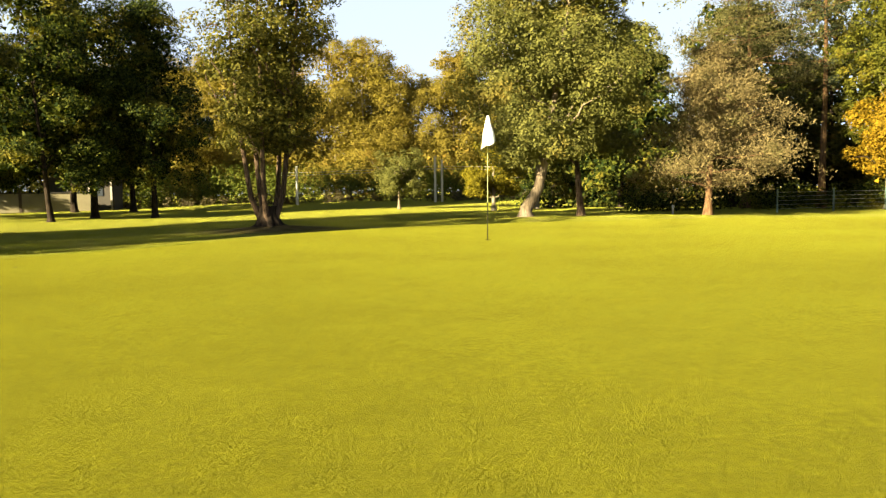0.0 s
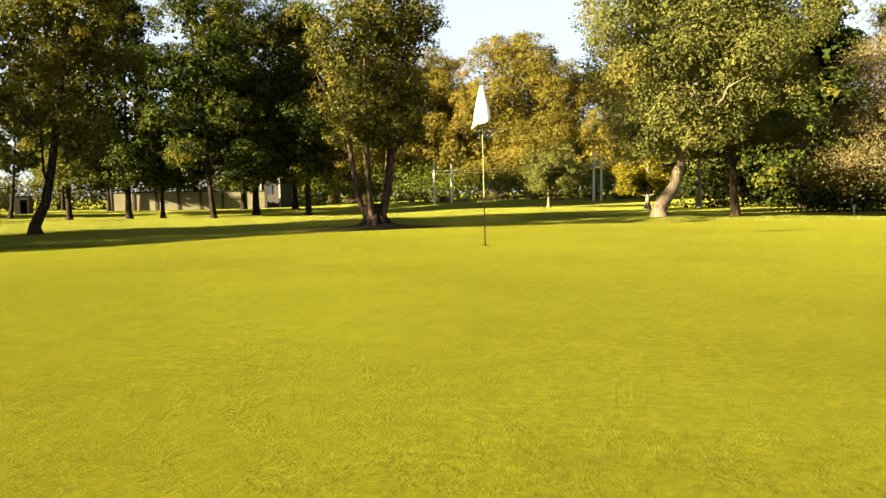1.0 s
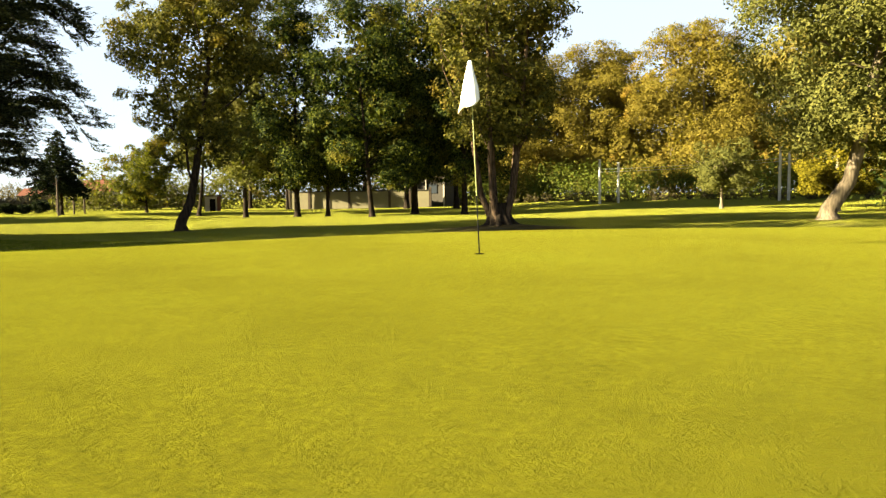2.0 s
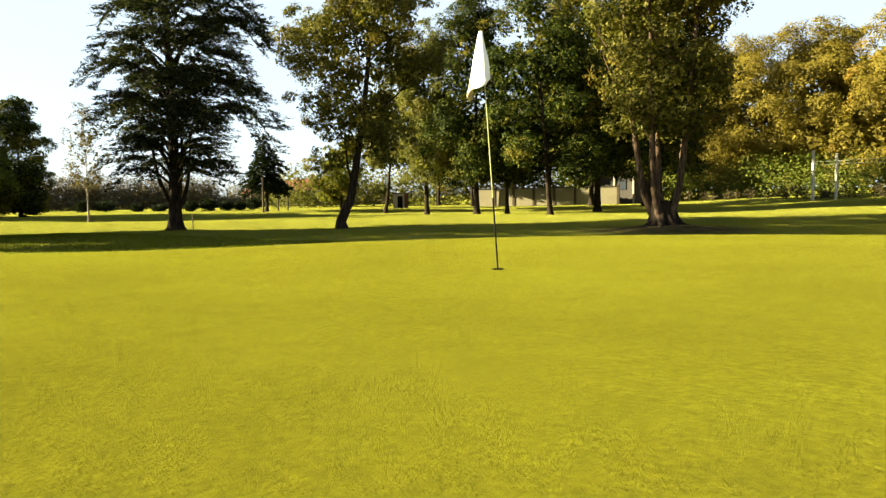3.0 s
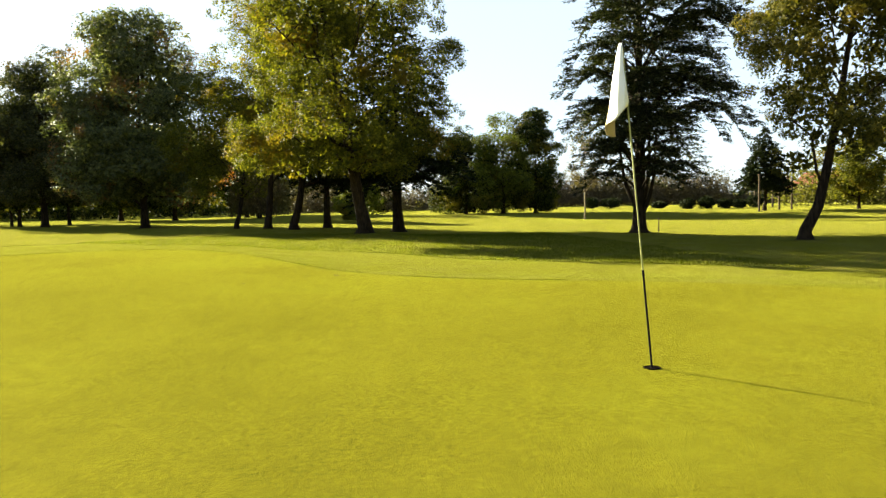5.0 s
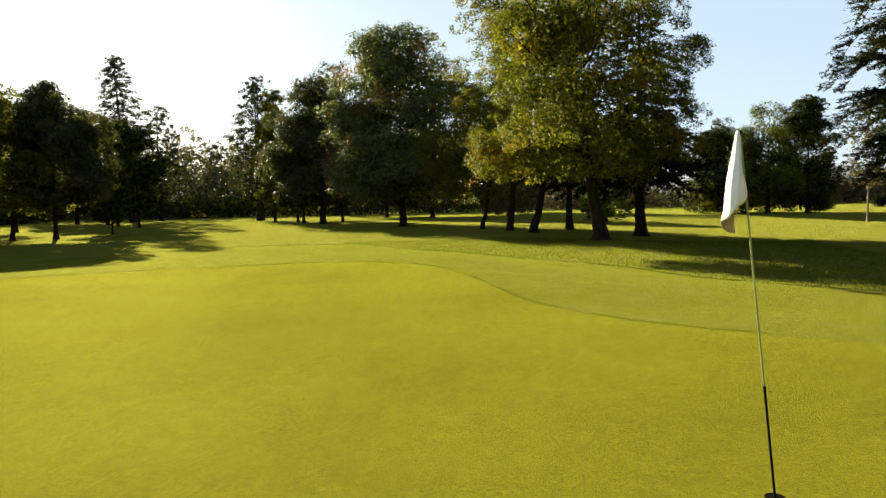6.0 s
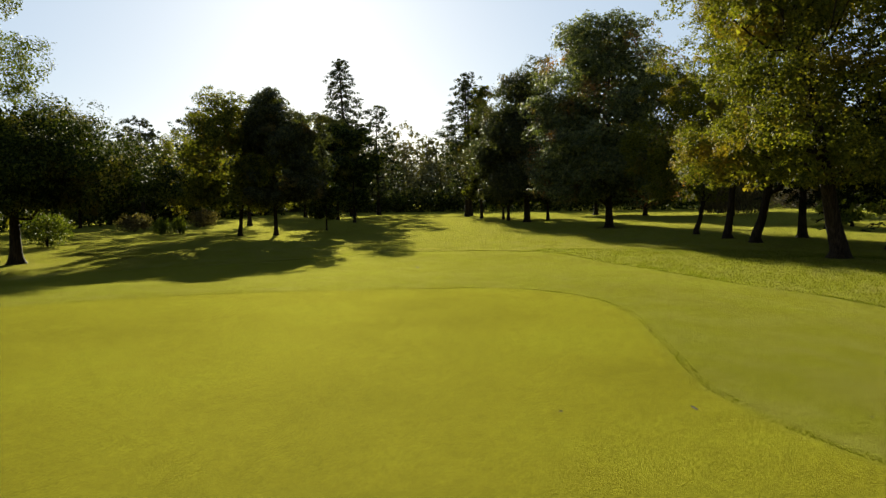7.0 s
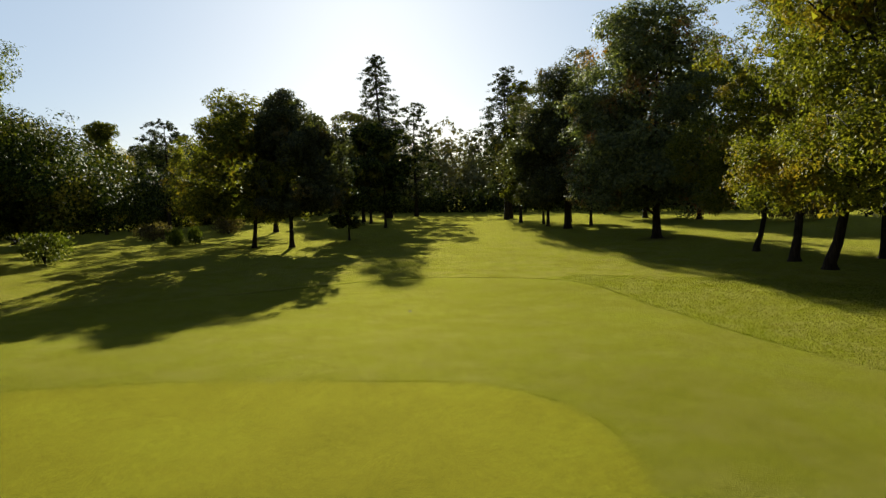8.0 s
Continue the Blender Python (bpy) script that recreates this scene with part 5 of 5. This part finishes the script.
def marker():
    x, y = 14.1, 42.7
    root = thing("marker_stake", (x, y, ground_at(x, y)), "small white course marker stake", "marker")
    bm = bmesh.new()
    box(bm, (0.09, 0.09, 0.52), (0, 0, 0.22), 0.01)
    part("stake", bm, POST_WHITE, root)
    bm = bmesh.new()
    box(bm, (0.16, 0.03, 0.16), (0, -0.06, 0.46), 0.008)
    part("plate", bm, POST_WHITE, root)


marker()

# ---- buildings ----
CREAM = plain_material("cream_render", (0.185, 0.16, 0.095), 0.9, vary=0.22, scale=0.6, bump=0.1)
GREYWALL = plain_material("grey_cladding", (0.048, 0.042, 0.033), 0.8, vary=0.15, scale=0.7)
ROOF_RED = plain_material("red_roof_tiles", (0.1612, 0.062, 0.0372), 0.85, vary=0.3, scale=3, bump=0.3)
BRICK = plain_material("red_brick", (0.1364, 0.0558, 0.0372), 0.9, vary=0.25, scale=5, bump=0.2)
PALE = plain_material("pale_panel", (0.2852, 0.248, 0.1922), 0.85, vary=0.15)
GLASS = plain_material("dark_window", (0.03, 0.035, 0.04), 0.15, vary=0.1)


def oriented(name, a, b, label, category):
    """A thing whose x axis runs from a to b on the ground; returns it and its length."""
    x, y = (a[0] + b[0]) / 2, (a[1] + b[1]) / 2
    root = thing(name, (x, y, ground_at(x, y) - 0.1, 0, 0, math.degrees(math.atan2(b[1] - a[1], b[0] - a[0]))), label, category)
    return root, math.hypot(b[0] - a[0], b[1] - a[1])


def garden_wall():
    root, n = oriented("boundary_wall", (-53.0, 73.0), (-37.5, 80.0), "long cream rendered wall in bays behind trees", "wall")
    bays = 7
    for k in range(bays):
        bm = bmesh.new()
        w = n / bays
        box(bm, (w - 0.12, 0.22, 2.1), (-n / 2 + (k + 0.5) * w, 0, 1.05), 0.02)
        part("panel", bm, CREAM, root)
    for k in range(bays + 1):
        bm = bmesh.new()
        box(bm, (0.3, 0.34, 2.5), (-n / 2 + k * n / bays, 0, 1.25), 0.02)
        part("pier", bm, WOOD, root)
    bm = bmesh.new()
    box(bm, (n, 0.4, 0.1), (0, 0, 2.155), 0.02)
    part("coping", bm, GREYWALL, root)


garden_wall()


def shed_building():
    root, n = oriented("shed", (-44.0, 83.0), (-37.0, 84.5), "tall grey clad shed with a dark low roof and pale posts", "shed")
    bm = bmesh.new()
    box(bm, (n, 5, 3.6), (0, 0, 1.8), 0.03)
    part("wall", bm, GREYWALL, root)
    bm = bmesh.new()
    box(bm, (n + 0.6, 5.6, 0.3), (0, 0, 3.75), 0.05)
    part("roof", bm, WOOD, root)
    for k in range(4):
        bm = bmesh.new()
        box(bm, (0.2, 0.2, 3.6), (-n / 2 + 0.2 + k * (n - 0.4) / 3, -2.63, 1.8), 0.02)
        part("post", bm, PALE, root)
    for k in range(2):
        bm = bmesh.new()
        box(bm, (1.4, 0.06, 1.1), (-n / 4 + k * n / 2, -2.54, 2.3), 0.01)
        part("window", bm, GLASS, root)


shed_building()


def hut():
    root, n = oriented("hut", (-54.6, 61.4), (-53.4, 61.9), "small brick hut with a pale side and flat roof", "hut")
    # the dark interior is only a near-black slab on the closed front wall
    for name, size, c, mat in (("front_wall", (n, 0.14, 1.7), (0, -0.5, 0.85), PALE), ("back_wall", (n, 0.14, 1.7), (0, 0.5, 0.85), BRICK),
                               ("side_wall", (0.14, 0.86, 1.7), (-n / 2 + 0.07, 0, 0.85), PALE), ("side_wall", (0.14, 0.86, 1.7), (n / 2 - 0.07, 0, 0.85), BRICK),
                               ("roof", (n + 0.3, 1.4, 0.12), (0, 0, 1.77), WOOD), ("opening_shade", (0.62, 0.05, 1.4), (0.22, -0.6, 0.75), SHADE)):
        bm = bmesh.new()
        box(bm, size, c, 0.015)
        part(name, bm, mat, root)


hut()


def house(a, b, depth, eaves, ridge, wall, label):
    root, n = oriented("house", a, b, label, "house")
    bm = bmesh.new()
    box(bm, (n, depth, eaves), (0, 0, eaves / 2))
    part("wall", bm, wall, root)
    bm = bmesh.new()
    x, y = n / 2 + 0.4, depth / 2 + 0.4
    v = [bm.verts.new(p) for p in ((-x, -y, eaves), (x, -y, eaves), (x, y, eaves), (-x, y, eaves), (-x, 0, ridge), (x, 0, ridge))]
    for q in ((0, 1, 5, 4), (2, 3, 4, 5), (0, 4, 3), (1, 2, 5), (3, 2, 1, 0)):
        bm.faces.new([v[i] for i in q])
    part("roof", bm, ROOF_RED, root)
    bm = bmesh.new()
    box(bm, (0.6, 0.6, 1.4), (n * 0.25, 0.3, ridge + 0.2), 0.02)
    part("chimney", bm, BRICK, root)
    k = max(2, int(n / 2.6))
    for i in range(k):
        bm = bmesh.new()
        box(bm, (0.9, 0.08, 1.1), (-n / 2 + (i + 0.5) * n / k, -depth / 2 - 0.02, eaves * 0.58), 0.01)
        win = part("window", bm, GLASS, root)
        bm = bmesh.new()
        box(bm, (1.1, 0.16, 0.08), (-n / 2 + (i + 0.5) * n / k, -depth / 2 - 0.06, eaves * 0.58 - 0.6), 0.01)
        part("sill", bm, PALE, win)


house((-115.5, 88.5), (-109.7, 92.5), 6.0, 3.0, 5.2, PALE, "small pale house with a red tiled roof")
house((-122.0, 84.0), (-117.0, 88.0), 6.0, 2.6, 3.9, GREYWALL, "low grey house with a red tiled roof")


# ---- longer grass ----
BLADES = leaf_material("grass_blades", (0.04675, 0.05775, 0.0033), (0.06875, 0.0825, 0.0044), (0.099, 0.1073, 0.0077), (0.1045, 0.088, 0.022), 0.3, glow=0.4, patch=0.8)


def grass_blades(name, label, x, y, height, seed):
    """Blades of uncut grass standing at the given places."""
    rng = np.random.default_rng(seed)
    n = len(x)
    h = height * rng.uniform(0.6, 1.4, n)
    up = np.column_stack([rng.normal(0, 0.45, n), rng.normal(0, 0.45, n), np.ones(n)])
    up /= np.linalg.norm(up, axis=1)[:, None]
    side = np.cross(up, rng.normal(size=(n, 3)))
    side /= np.linalg.norm(side, axis=1)[:, None] + 1e-9
    foot = np.column_stack([x, y, ground_height(x, y)])
    g = Geo()
    g.blades(foot + up * (h * 0.45)[:, None], up, side, h, h * 0.30)
    return tagged(new(name, g.mesh(name, BLADES)), label, "grass", kind="stuff")


def along_line(line, count, inner, outer, seed, box):
    """Places scattered on the outer side of a closed line, within a stretch of the plan."""
    rng = np.random.default_rng(seed)
    k = rng.integers(0, len(line), count)
    a, b = line[k], line[(k + 1) % len(line)]
    t = rng.uniform(0, 1, (count, 1))
    d = b - a
    nrm = np.column_stack([d[:, 1], -d[:, 0]]) / (np.linalg.norm(d, axis=1)[:, None] + 1e-9)
    area = 0.5 * np.sum(line[:, 0] * np.roll(line[:, 1], -1) - np.roll(line[:, 0], -1) * line[:, 1])
    nrm *= 1 if area > 0 else -1
    p = a + d * t + nrm * (inner + (outer - inner) * rng.uniform(0, 1, (count, 1)) ** 1.6)
    x0, y0, x1, y1 = box
    p = p[(p[:, 0] > x0) & (p[:, 0] < x1) & (p[:, 1] > y0) & (p[:, 1] < y1)]
    patchy = 0.55 + 0.45 * np.sin(p[:, 0] * 1.9 + np.sin(p[:, 1] * 1.3) * 2) * np.cos(p[:, 1] * 1.1 + p[:, 0] * 0.4)
    p = p[rng.uniform(0, 1, len(p)) < patchy]
    return p[:, 0], p[:, 1]


grass_blades("grass_edge", "slightly longer grass edging the putting green", *along_line(GREEN_LINE, 22000, -0.03, 0.12, 1, (-17, -8, -4.2, 13)), 0.018, 2)
grass_blades("grass_edge", "longer grass edging the mown apron", *along_line(APRON_LINE, 36000, 0.0, 0.22, 3, (-36, -16, -8, 20)), 0.032, 4)
rng = np.random.default_rng(8)
gx, gy = rng.uniform(-37, -9, 120000), rng.uniform(-5, 21, 120000)
far = (line_distance(gx, gy, APRON_LINE) > 0.1)
grass_blades("rough_grass", "uncut tufts in the rough beyond the apron", gx[far], gy[far], 0.055, 5)
